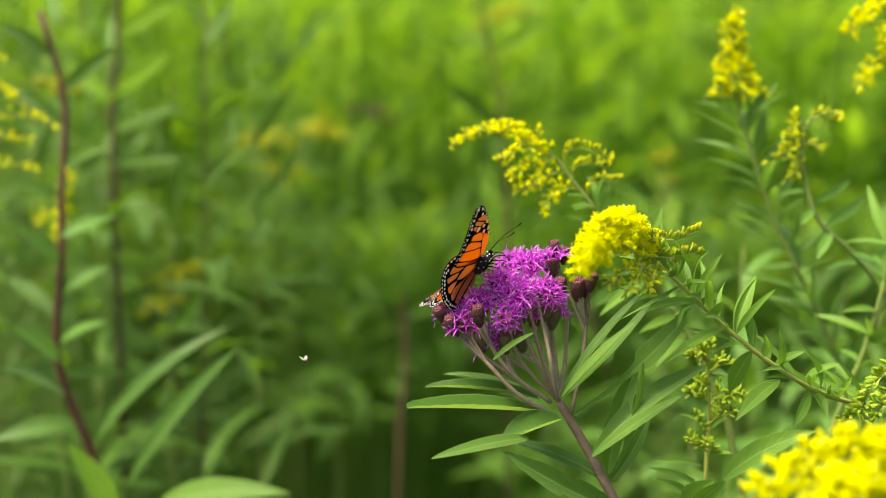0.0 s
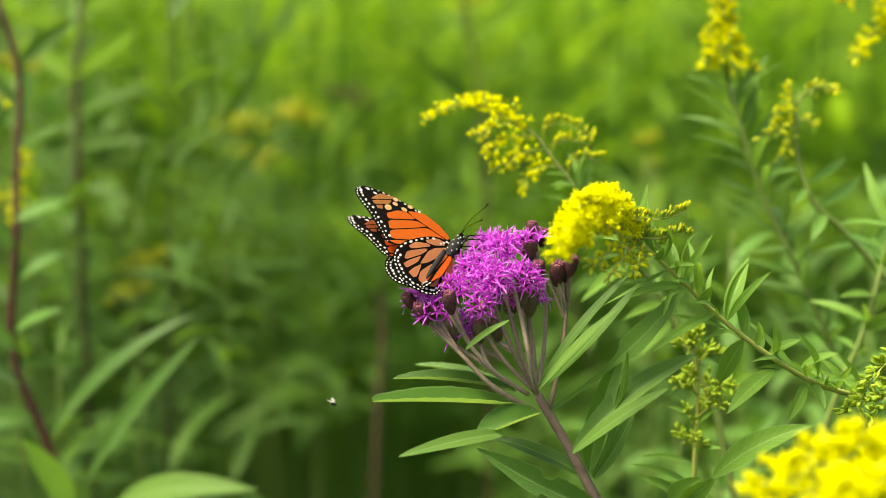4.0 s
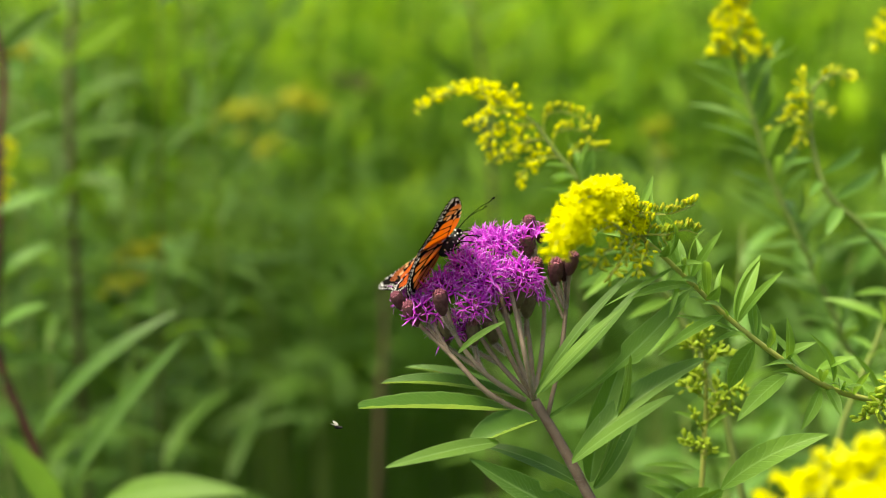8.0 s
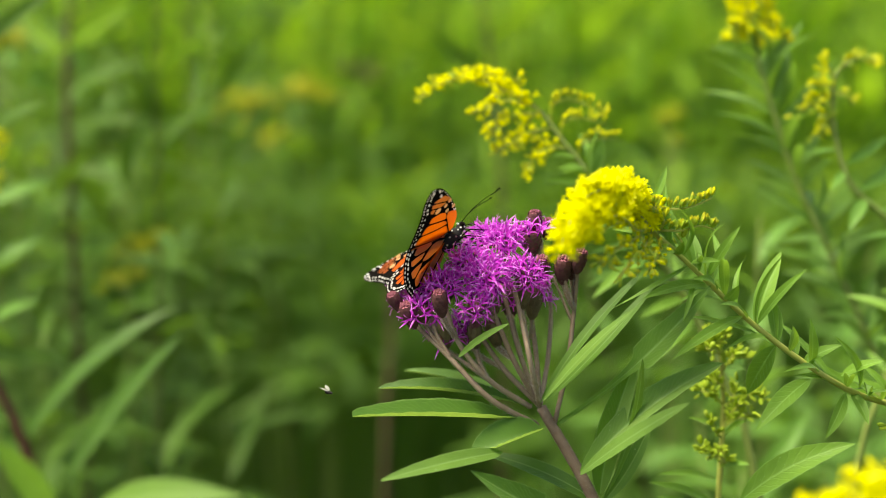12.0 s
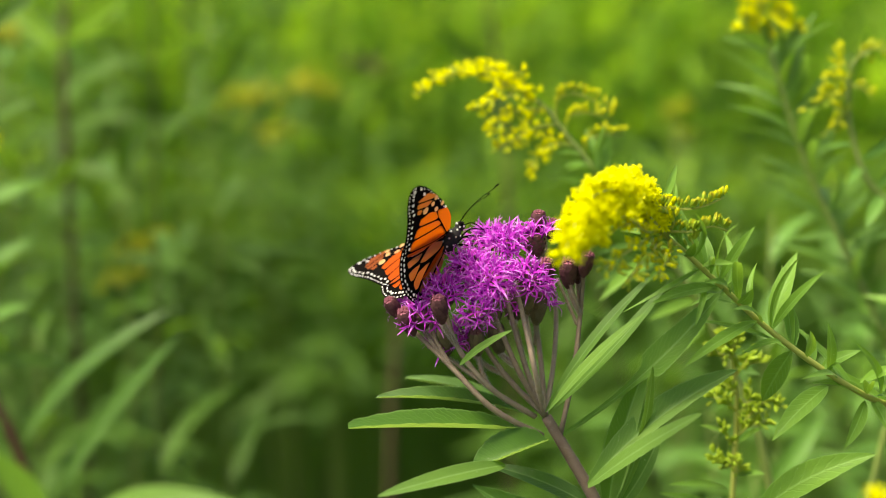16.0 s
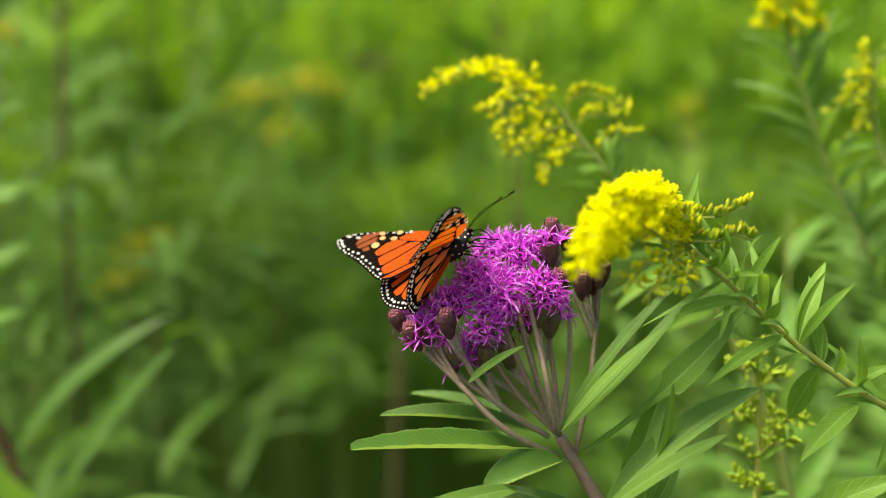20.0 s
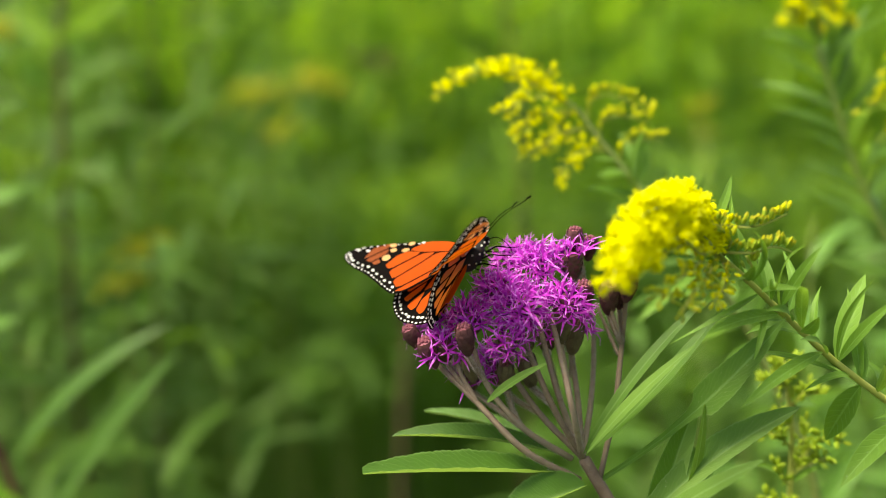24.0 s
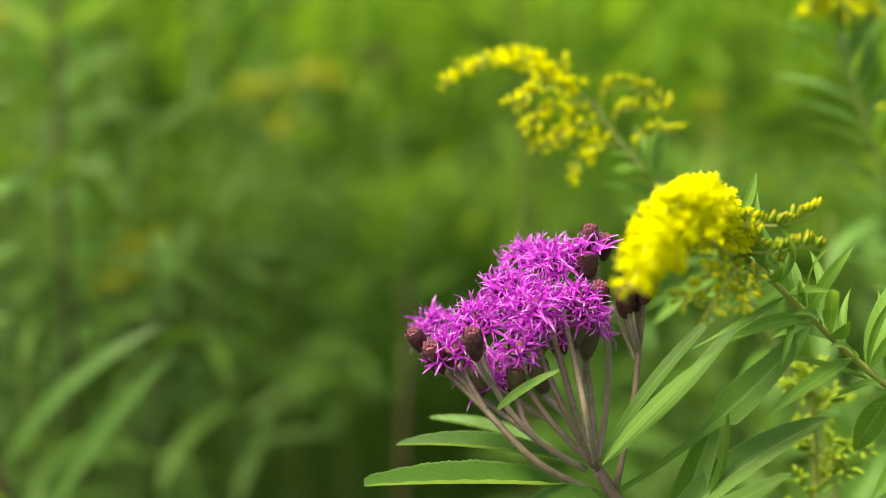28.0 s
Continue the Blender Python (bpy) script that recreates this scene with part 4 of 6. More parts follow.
def goldenrod_main():
    rnd = random.Random(31)
    far = Vector((0.2341, 0.6325, 0.9451))
    base = Vector((far.x + 0.05, far.y + 0.05, 0))
    t = thing("goldenrod", base, "bright yellow goldenrod plume on a leaning green stem beside the ironweed", "flower", "goldenrods")
    stem(t, [base, (far.x + 0.04, far.y + 0.03, 0.5), far, (0.1922, 0.6047, 0.9593), (0.1658, 0.5868, 0.9718), (0.1283, 0.5817, 0.9982), (0.1082, 0.5772, 1.0171), (0.0925, 0.5740, 1.0318), (0.0790, 0.5750, 1.0422)], 0.0015, 0.0008, RODSTALK, n=48)
    open_ = OPEN + OPEN + NEARLY[:1]
    # lower racemes use dull olive heads: greenish buds plus plume shading in their colour
    for pts, n, kinds, lift in (
        (((0.0925, 0.5740, 1.0318), (0.0798, 0.5630, 1.0445), (0.0669, 0.5450, 1.0572), (0.0567, 0.5317, 1.0556), (0.0495, 0.5188, 1.0448)), 48, open_, 0.5),
        (((0.0863, 0.5741, 1.0374), (0.0728, 0.5553, 1.0499), (0.0607, 0.5341, 1.0515), (0.0531, 0.5220, 1.0450)), 36, open_, 0.45),
        (((0.0889, 0.5747, 1.0356), (0.0806, 0.5688, 1.0475), (0.0708, 0.5578, 1.0568), (0.0605, 0.5471, 1.0544)), 34, open_, 0.5),
        (((0.0894, 0.5746, 1.0349), (0.0857, 0.5740, 1.0425), (0.0792, 0.5700, 1.0487), (0.0712, 0.5660, 1.0500)), 26, open_, 0.5),
        (((0.0913, 0.5744, 1.0337), (0.0890, 0.5697, 1.0414), (0.0850, 0.5673, 1.0464), (0.0810, 0.5641, 1.0480)), 18, DULL + NEARLY, 0.4),
        (((0.0837, 0.5733, 1.0388), (0.0755, 0.5569, 1.0439), (0.0665, 0.5397, 1.0454), (0.0602, 0.5320, 1.0429)), 28, OPEN + NEARLY, 0.4),
        (((0.0874, 0.5728, 1.0360), (0.0775, 0.5560, 1.0383), (0.0681, 0.5370, 1.0377), (0.0618, 0.5280, 1.0362)), 26, NEARLY + DULL, 0.2),
        (((0.0886, 0.5724, 1.0341), (0.0802, 0.5560, 1.0345), (0.0745, 0.5440, 1.0330), (0.0695, 0.5350, 1.0296)), 24, NEARLY + DULL, 0.0),
        (((0.0912, 0.5730, 1.0320), (0.0863, 0.5600, 1.0323), (0.0812, 0.5500, 1.0288)), 20, NEARLY + DULL, 0.0),
        (((0.0887, 0.5737, 1.0358), (0.0777, 0.5556, 1.0410), (0.0703, 0.5435, 1.0482), (0.0645, 0.5364, 1.0495)), 22, NEARLY + OPEN, 0.4),
        (((0.0879, 0.5733, 1.0437), (0.0939, 0.5701, 1.0454), (0.1001, 0.5714, 1.0465), (0.1058, 0.5738, 1.0485)), 17, DULL + NEARLY[:1], 0.8),
        (((0.0908, 0.5716, 1.0354), (0.0963, 0.5687, 1.0383), (0.1013, 0.5700, 1.0395), (0.1071, 0.5713, 1.0377)), 20, DULL + SHUT[:1], 0.8),
        (((0.0976, 0.5742, 1.0275), (0.0955, 0.5702, 1.0333), (0.0932, 0.5687, 1.0372)), 8, SHUT, 0.5),
    ):
        pts = [Vector(pts[0])] + [Vector(q) + Vector((0.0036, 0, -0.0022)) for q in pts[1:]]
        dull = DULL[0] in kinds
        raceme(t, pts, int(n * (1.7 if dull else 0.9)), kinds, rnd, 0.82 if dull else 0.92, (-0.15, -0.15, 1), lift, True, 0.12, 0.0016 if dull else 0.0034)
        if kinds is open_:
            raceme(t, [Vector(q) + Vector((0.002, 0.006, -0.003)) for q in pts], int(n * 6), OPEN, rnd, 0.96, (-0.15, -0.15, 1), lift, False, 0.12, 0.0046)
    leaves_on(t, 0.000247, (
        ((0.1099, 0.5773, 1.0175), (0.1200, 0.5739, 1.0365), 15, LEFTUP), ((0.1065, 0.5775, 1.0185), (0.1049, 0.5884, 1.0323), 18, FRONT), ((0.1123, 0.5789, 1.0152), (0.1183, 0.5965, 1.0219), 13, FRONT),
        ((0.1288, 0.5817, 0.9982), (0.1401, 0.5966, 1.0222), 28, LEFTUP), ((0.1291, 0.5818, 0.9987), (0.1430, 0.5710, 1.0217), 16, SIDE), ((0.1367, 0.5824, 0.9913), (0.1378, 0.5931, 1.0046), 16, FRONT),
        ((0.1169, 0.5787, 1.0086), (0.1193, 0.5700, 1.0162), 18, FRONT), ((0.1089, 0.5769, 1.0151), (0.0851, 0.5642, 1.0129), 20, SIDE), ((0.1232, 0.5795, 1.0023), (0.0944, 0.5553, 0.9935), 18, SIDE),
        ((0.1296, 0.5811, 0.9952), (0.1031, 0.5921, 0.9991), 9, SIDE), ((0.1050, 0.5773, 1.0175), (0.0990, 0.5627, 1.0051), 9, FRONT), ((0.1121, 0.5775, 1.0130), (0.1022, 0.5843, 1.0114), 12, SIDE),
        ((0.1497, 0.5838, 0.9774), (0.1267, 0.5650, 0.9645), 30, (-0.5, -0.8, 0.6)), ((0.1469, 0.5840, 0.9836), (0.1594, 0.5804, 0.9913), 18, SIDE), ((0.1621, 0.5878, 0.9773), (0.1748, 0.5793, 0.9857), 18, SIDE),
        ((0.1638, 0.5866, 0.9708), (0.1537, 0.5739, 0.9581), 20, FRONT), ((0.1669, 0.5886, 0.9707), (0.1693, 0.5749, 0.9630), 18, FRONT), ((0.1362, 0.5823, 0.9908), (0.1290, 0.5914, 0.9694), 32, (-0.4, -0.8, 0.3)),
        ((0.0939, 0.5743, 1.0282), (0.0806, 0.5854, 1.0172), 18, SIDE), ((0.0712, 0.5785, 1.0341), (0.0597, 0.5873, 1.0270), 13, SIDE), ((0.0927, 0.5739, 1.0263), (0.0832, 0.5654, 1.0193), 10, SIDE),
        ((0.0887, 0.5779, 1.0416), (0.0965, 0.5926, 1.0543), 11, FRONT), ((0.1029, 0.5762, 1.0221), (0.1120, 0.5666, 1.0254), 14, SIDE), ((0.1723, 0.5911, 0.9679), (0.1780, 0.5772, 0.9747), 12, SIDE),
        ((0.0977, 0.5749, 1.0261), (0.0993, 0.5680, 1.0325), 14, FRONT), ((0.1442, 0.5834, 0.9859), (0.1454, 0.6008, 0.9916), 14, FRONT), ((0.1550, 0.5850, 0.9781), (0.1543, 0.6085, 0.9788), 12, FRONT),
    ))
    narrow_leaves(t, [far, (0.1922, 0.6047, 0.9593), (0.1658, 0.5868, 0.9718), (0.1283, 0.5817, 0.9982), (0.1082, 0.5772, 1.0171), (0.0925, 0.5740, 1.0318)], 44, 0.018, 0.034, 0.0030, GLEAF, 71)
    # broad leaf low on the same stem side
    leaf(t, (0.1231, 0.5696, 0.9357), (0.1601, 0.5593, 0.9617), 0.0105, (-0.3, -0.7, 0.7), 0.05, 0.35, 0.0, 0.05, GLEAF, 18, 0.02)
    return t


def goldenrod_arching():
    rnd = random.Random(32)
    low = Vector((0.1286, 0.6986, 0.9704))
    base = Vector((low.x + 0.12, low.y + 0.05, 0))
    t = thing("goldenrod", base, "yellow goldenrod with an arching drooping tip, slightly soft", "flower", "goldenrods")
    stem(t, [base, (low.x + 0.05, low.y, 0.6), low, (0.1122, 0.7034, 0.9953), (0.0940, 0.7054, 1.0162), (0.0776, 0.7084, 1.0368), (0.0672, 0.7109, 1.0497), (0.0597, 0.7128, 1.0596), (0.0517, 0.7140, 1.0654)], 0.0022, 0.0008, GSTALK, n=44)
    for pts, n, kinds, up, lift in (
        (((0.0547, 0.7135, 1.0631), (0.0357, 0.7103, 1.0729), (0.0195, 0.7107, 1.0747), (0.0053, 0.7121, 1.0662)), 70, OPEN + NEARLY[:1], (-0.1, -0.2, 1), 0.3),
        (((0.0538, 0.7137, 1.0642), (0.0451, 0.7182, 1.0715), (0.0362, 0.7211, 1.0760), (0.0257, 0.7210, 1.0754)), 34, OPEN, (0, 0, 1), 0.4),
        (((0.0553, 0.7134, 1.0625), (0.0507, 0.7127, 1.0691), (0.0473, 0.7127, 1.0745)), 16, OPEN, (0, 0, 1), 0.2),
        (((0.0597, 0.7128, 1.0596), (0.0474, 0.7057, 1.0593), (0.0405, 0.7030, 1.0561), (0.0349, 0.7022, 1.0518)), 30, OPEN + NEARLY, (-0.3, 0, 0.4), 0.2),
        (((0.0568, 0.7132, 1.0616), (0.0443, 0.7049, 1.0659), (0.0354, 0.7025, 1.0638), (0.0275, 0.7018, 1.0604)), 28, OPEN + NEARLY, (-0.3, 0, 0.6), 0.2),
        (((0.0642, 0.7115, 1.0529), (0.0533, 0.7042, 1.0518), (0.0458, 0.7014, 1.0480), (0.0387, 0.7006, 1.0440)), 28, OPEN + NEARLY, (-0.3, 0, 0.4), 0.2),
        (((0.0707, 0.7098, 1.0441), (0.0614, 0.7048, 1.0446), (0.0559, 0.7022, 1.0414), (0.0518, 0.7009, 1.0350)), 26, OPEN + NEARLY, (-0.3, 0, 0.3), 0.1),
        (((0.0582, 0.7130, 1.0602), (0.0542, 0.7171, 1.0551), (0.0513, 0.7179, 1.0490), (0.0483, 0.7171, 1.0445)), 18, OPEN + NEARLY, (-0.2, 0, 0.3), 0.1),
        (((0.0642, 0.7117, 1.0537), (0.0637, 0.7112, 1.0619), (0.0691, 0.7100, 1.0659), (0.0785, 0.7085, 1.0637), (0.0879, 0.7072, 1.0567)), 28, NEARLY, (0.1, 0, 1), 0.75),
        (((0.0683, 0.7106, 1.0479), (0.0686, 0.7090, 1.0553), (0.0755, 0.7074, 1.0579), (0.0873, 0.7069, 1.0550)), 12, NEARLY, (0.1, 0, 1), 0.8),
        (((0.0761, 0.7089, 1.0392), (0.0763, 0.7071, 1.0460), (0.0829, 0.7056, 1.0486), (0.0921, 0.7056, 1.0486)), 20, NEARLY, (0.1, 0, 1), 0.75),
    ):
        raceme(t, pts, int(n * 1.45), kinds + DULL[:2], rnd, 0.8, up, lift, n > 15, 0.12, 0.0030)
    leaves_on(t, 0.000297, (
        ((0.0827, 0.7082, 1.0302), (0.0877, 0.7133, 1.0463), 14, FRONT), ((0.0790, 0.7081, 1.0351), (0.0677, 0.7008, 1.0345), 9, SIDE), ((0.0755, 0.7090, 1.0397), (0.0636, 0.7023, 1.0420), 8, SIDE),
        ((0.0970, 0.7049, 1.0133), (0.0835, 0.7166, 1.0110), 16, SIDE), ((0.1031, 0.7044, 1.0058), (0.1213, 0.7178, 1.0169), 14, FRONT), ((0.1092, 0.7040, 0.9983), (0.0801, 0.6806, 0.9825), 22, SIDE), ((0.1197, 0.7011, 0.9836), (0.1398, 0.7230, 0.9910), 18, FRONT),
        ((0.1241, 0.7000, 0.9778), (0.1018, 0.6886, 0.9715), 18, SIDE), ((0.1122, 0.7031, 0.9939), (0.0816, 0.7203, 0.9775), 22, SIDE), ((0.1277, 0.6983, 0.9690), (0.1091, 0.6756, 0.9569), 20, SIDE),
    ))
    narrow_leaves(t, [low, (0.1122, 0.7034, 0.9953), (0.0940, 0.7054, 1.0162), (0.0776, 0.7084, 1.0368)], 22, 0.018, 0.032, 0.0036, GLEAF, 72)


def goldenrod_budding():
    rnd = random.Random(33)
    low = Vector((0.1264, 0.6244, 0.9035))
    base = Vector((low.x + 0.02, low.y + 0.03, 0))
    t = thing("goldenrod", base, "upright green goldenrod still in bud", "flower", "goldenrods")
    stem(t, [base, (low.x + 0.01, low.y + 0.01, 0.5), low, (0.1280, 0.6291, 0.9277), (0.1291, 0.6344, 0.9545), (0.1269, 0.6393, 0.9800)], 0.0016, 0.0008, RODSTALK, n=30)
    for pts, n, kinds in (
        (((0.1280, 0.6375, 0.9706), (0.1238, 0.6337, 0.9773), (0.1224, 0.6345, 0.9813)), 22, SHUT), (((0.1280, 0.6375, 0.9706), (0.1214, 0.6321, 0.9744), (0.1187, 0.6323, 0.9755)), 14, SHUT),
        (((0.1275, 0.6380, 0.9733), (0.1281, 0.6349, 0.9784), (0.1292, 0.6345, 0.9816)), 14, SHUT), (((0.1286, 0.6364, 0.9653), (0.1319, 0.6322, 0.9699), (0.1384, 0.6325, 0.9709)), 16, SHUT), (((0.1286, 0.6362, 0.9639), (0.1312, 0.6314, 0.9709), (0.1331, 0.6321, 0.9744)), 8, SHUT),
        (((0.1288, 0.6336, 0.9505), (0.1231, 0.6287, 0.9568), (0.1165, 0.6290, 0.9584)), 16, SHUT), (((0.1288, 0.6349, 0.9572), (0.1254, 0.6306, 0.9613), (0.1224, 0.6310, 0.9635)), 12, SHUT),
        (((0.1291, 0.6320, 0.9424), (0.1337, 0.6269, 0.9526), (0.1394, 0.6268, 0.9574), (0.1443, 0.6264, 0.9553)), 26, SHUT), (((0.1291, 0.6317, 0.9411), (0.1331, 0.6268, 0.9470), (0.1399, 0.6272, 0.9494)), 18, SHUT), (((0.1291, 0.6333, 0.9492), (0.1325, 0.6296, 0.9560), (0.1333, 0.6305, 0.9608)), 10, SHUT),
        (((0.1286, 0.6310, 0.9371), (0.1241, 0.6260, 0.9430), (0.1225, 0.6266, 0.9462)), 10, SHUT), (((0.1280, 0.6291, 0.9277), (0.1227, 0.6223, 0.9344), (0.1180, 0.6208, 0.9374)), 20, SHUT), (((0.1280, 0.6287, 0.9255), (0.1287, 0.6245, 0.9299), (0.1300, 0.6248, 0.9315)), 8, SHUT),
        (((0.1280, 0.6297, 0.9304), (0.1239, 0.6205, 0.9358), (0.1192, 0.6184, 0.9354)), 12, SHUT),
    ):
        raceme(t, pts, int(n * 1.7), kinds, rnd, 0.95, (0, -0.2, 1), 0.35, True, 0.2, 0.0018)
    leaves_on(t, 0.000274, (
        ((0.1261, 0.6316, 0.9406), (0.1129, 0.6230, 0.9488), 10, SIDE), ((0.1258, 0.6278, 0.9207), (0.1000, 0.6140, 0.9285), 12, SIDE), ((0.1247, 0.6259, 0.9110), (0.0965, 0.6134, 0.9254), 16, SIDE), ((0.1242, 0.6242, 0.9022), (0.1000, 0.6124, 0.9201), 24, SIDE),
        ((0.1286, 0.6288, 0.9261), (0.1379, 0.6195, 0.9303), 12, SIDE), ((0.1297, 0.6312, 0.9384), (0.1377, 0.6229, 0.9482), 10, SIDE), ((0.1170, 0.6053, 0.9097), (0.1298, 0.5933, 0.9268), 30, (0.2, -0.8, 0.5)), ((0.1148, 0.6145, 0.9046), (0.1248, 0.5980, 0.9250), 44, (-0.2, -0.8, 0.6)),
        ((0.1253, 0.6364, 0.9653), (0.1416, 0.6506, 0.9597), 18, SIDE),
    ))


def goldenrod_tall():
    rnd = random.Random(34)
    low = Vector((0.2523, 0.7639, 0.8870))
    base = Vector((low.x + 0.06, low.y, 0))
    t = thing("goldenrod", base, "tall goldenrod spire with soft yellow tip", "flower", "goldenrods")
    line = [(0.2326, 0.7673, 0.9307), (0.2082, 0.7721, 0.9819), (0.1919, 0.7787, 1.0157), (0.1788, 0.7862, 1.0542), (0.1706, 0.7918, 1.0831), (0.1683, 0.8012, 1.1314)]
    stem(t, [base, (low.x + 0.02, low.y, 0.5), low, *line], 0.0022, 0.0007, GSTALK, n=44)
    sp = glide(line, 101)
    for k in range(22):
        s = k / 21
        p = sp[int(78 + 22 * s)] if k < 21 else sp[100]
        a = k * 2.4
        reach = (0.013 * (1 - s) + 0.003) * rnd.uniform(0.8, 1.2)
        d = Vector((math.cos(a), math.sin(a) * 0.7, 0.25))
        raceme(t, [p, p + d * reach * 0.6 + Vector((0, 0, reach * 0.3)), p + d * reach], int(14 + 20 * (1 - s)), NEARLY + SHUT[:1] + OPEN[:1], rnd, 0.95, (0, 0, 1), 0.4, k < 19, 0.1, 0.003)
    narrow_leaves(t, [low, *line[:5]], 46, 0.024, 0.046, 0.0050, SOFT, 73)


def goldenrod_curled():
    rnd = random.Random(35)
    low = Vector((0.2570, 0.7389, 0.9682))
    base = Vector((low.x + 0.05, low.y + 0.03, 0))
    t = thing("goldenrod", base, "slender goldenrod with a curled budding tip", "flower", "goldenrods")
    stem(t, [base, (low.x + 0.03, low.y, 0.6), low, (0.2240, 0.7412, 1.0063), (0.2064, 0.7392, 1.0225), (0.2008, 0.7422, 1.0377), (0.1980, 0.7464, 1.0591), (0.2008, 0.7494, 1.0749), (0.2086, 0.7504, 1.0798)], 0.002, 0.0007, GSTALK, n=36)
    for pts, n in (
        (((0.2008, 0.7494, 1.0749), (0.2053, 0.7465, 1.0808), (0.2118, 0.7453, 1.0797), (0.2192, 0.7449, 1.0779)), 26), (((0.1995, 0.7484, 1.0698), (0.1947, 0.7476, 1.0757), (0.1925, 0.7482, 1.0788)), 14), (((0.1989, 0.7475, 1.0652), (0.1911, 0.7440, 1.0681), (0.1859, 0.7432, 1.0688)), 16),
        (((0.1983, 0.7464, 1.0591), (0.1889, 0.7426, 1.0608), (0.1803, 0.7406, 1.0554)), 22), (((0.1983, 0.7452, 1.0530), (0.1929, 0.7406, 1.0505), (0.1896, 0.7386, 1.0451)), 16), (((0.1989, 0.7473, 1.0637), (0.2013, 0.7433, 1.0641), (0.2047, 0.7427, 1.0614)), 10), (((0.1989, 0.7446, 1.0499), (0.1938, 0.7425, 1.0549), (0.1889, 0.7418, 1.0565)), 12),
    ):
        raceme(t, pts, int(n * 1.4), NEARLY + SHUT, rnd, 0.95, (0, 0, 1), 0.35, True, 0.15, 0.003)
    leaves_on(t, 0.00031, (
        ((0.2039, 0.7403, 1.0280), (0.1944, 0.7289, 1.0218), 14, SIDE), ((0.2138, 0.7399, 1.0154), (0.2027, 0.7253, 1.0031), 20, SIDE), ((0.2197, 0.7397, 1.0091), (0.2405, 0.7070, 1.0138), 12, SIDE), ((0.2256, 0.7407, 1.0038), (0.2393, 0.7129, 0.9917), 34, (0.4, -0.8, 0.5)),
        ((0.2039, 0.7410, 1.0316), (0.2301, 0.7633, 1.0416), 16, FRONT), ((0.2107, 0.7406, 1.0191), (0.2412, 0.7713, 1.0301), 20, FRONT), ((0.2372, 0.7408, 0.9936), (0.2556, 0.7571, 1.0097), 22, FRONT), ((0.2008, 0.7422, 1.0377), (0.1886, 0.7613, 1.0310), 14, SIDE), ((0.2322, 0.7405, 0.9975), (0.2185, 0.7633, 0.9888), 18, SIDE),
    ), PALE)


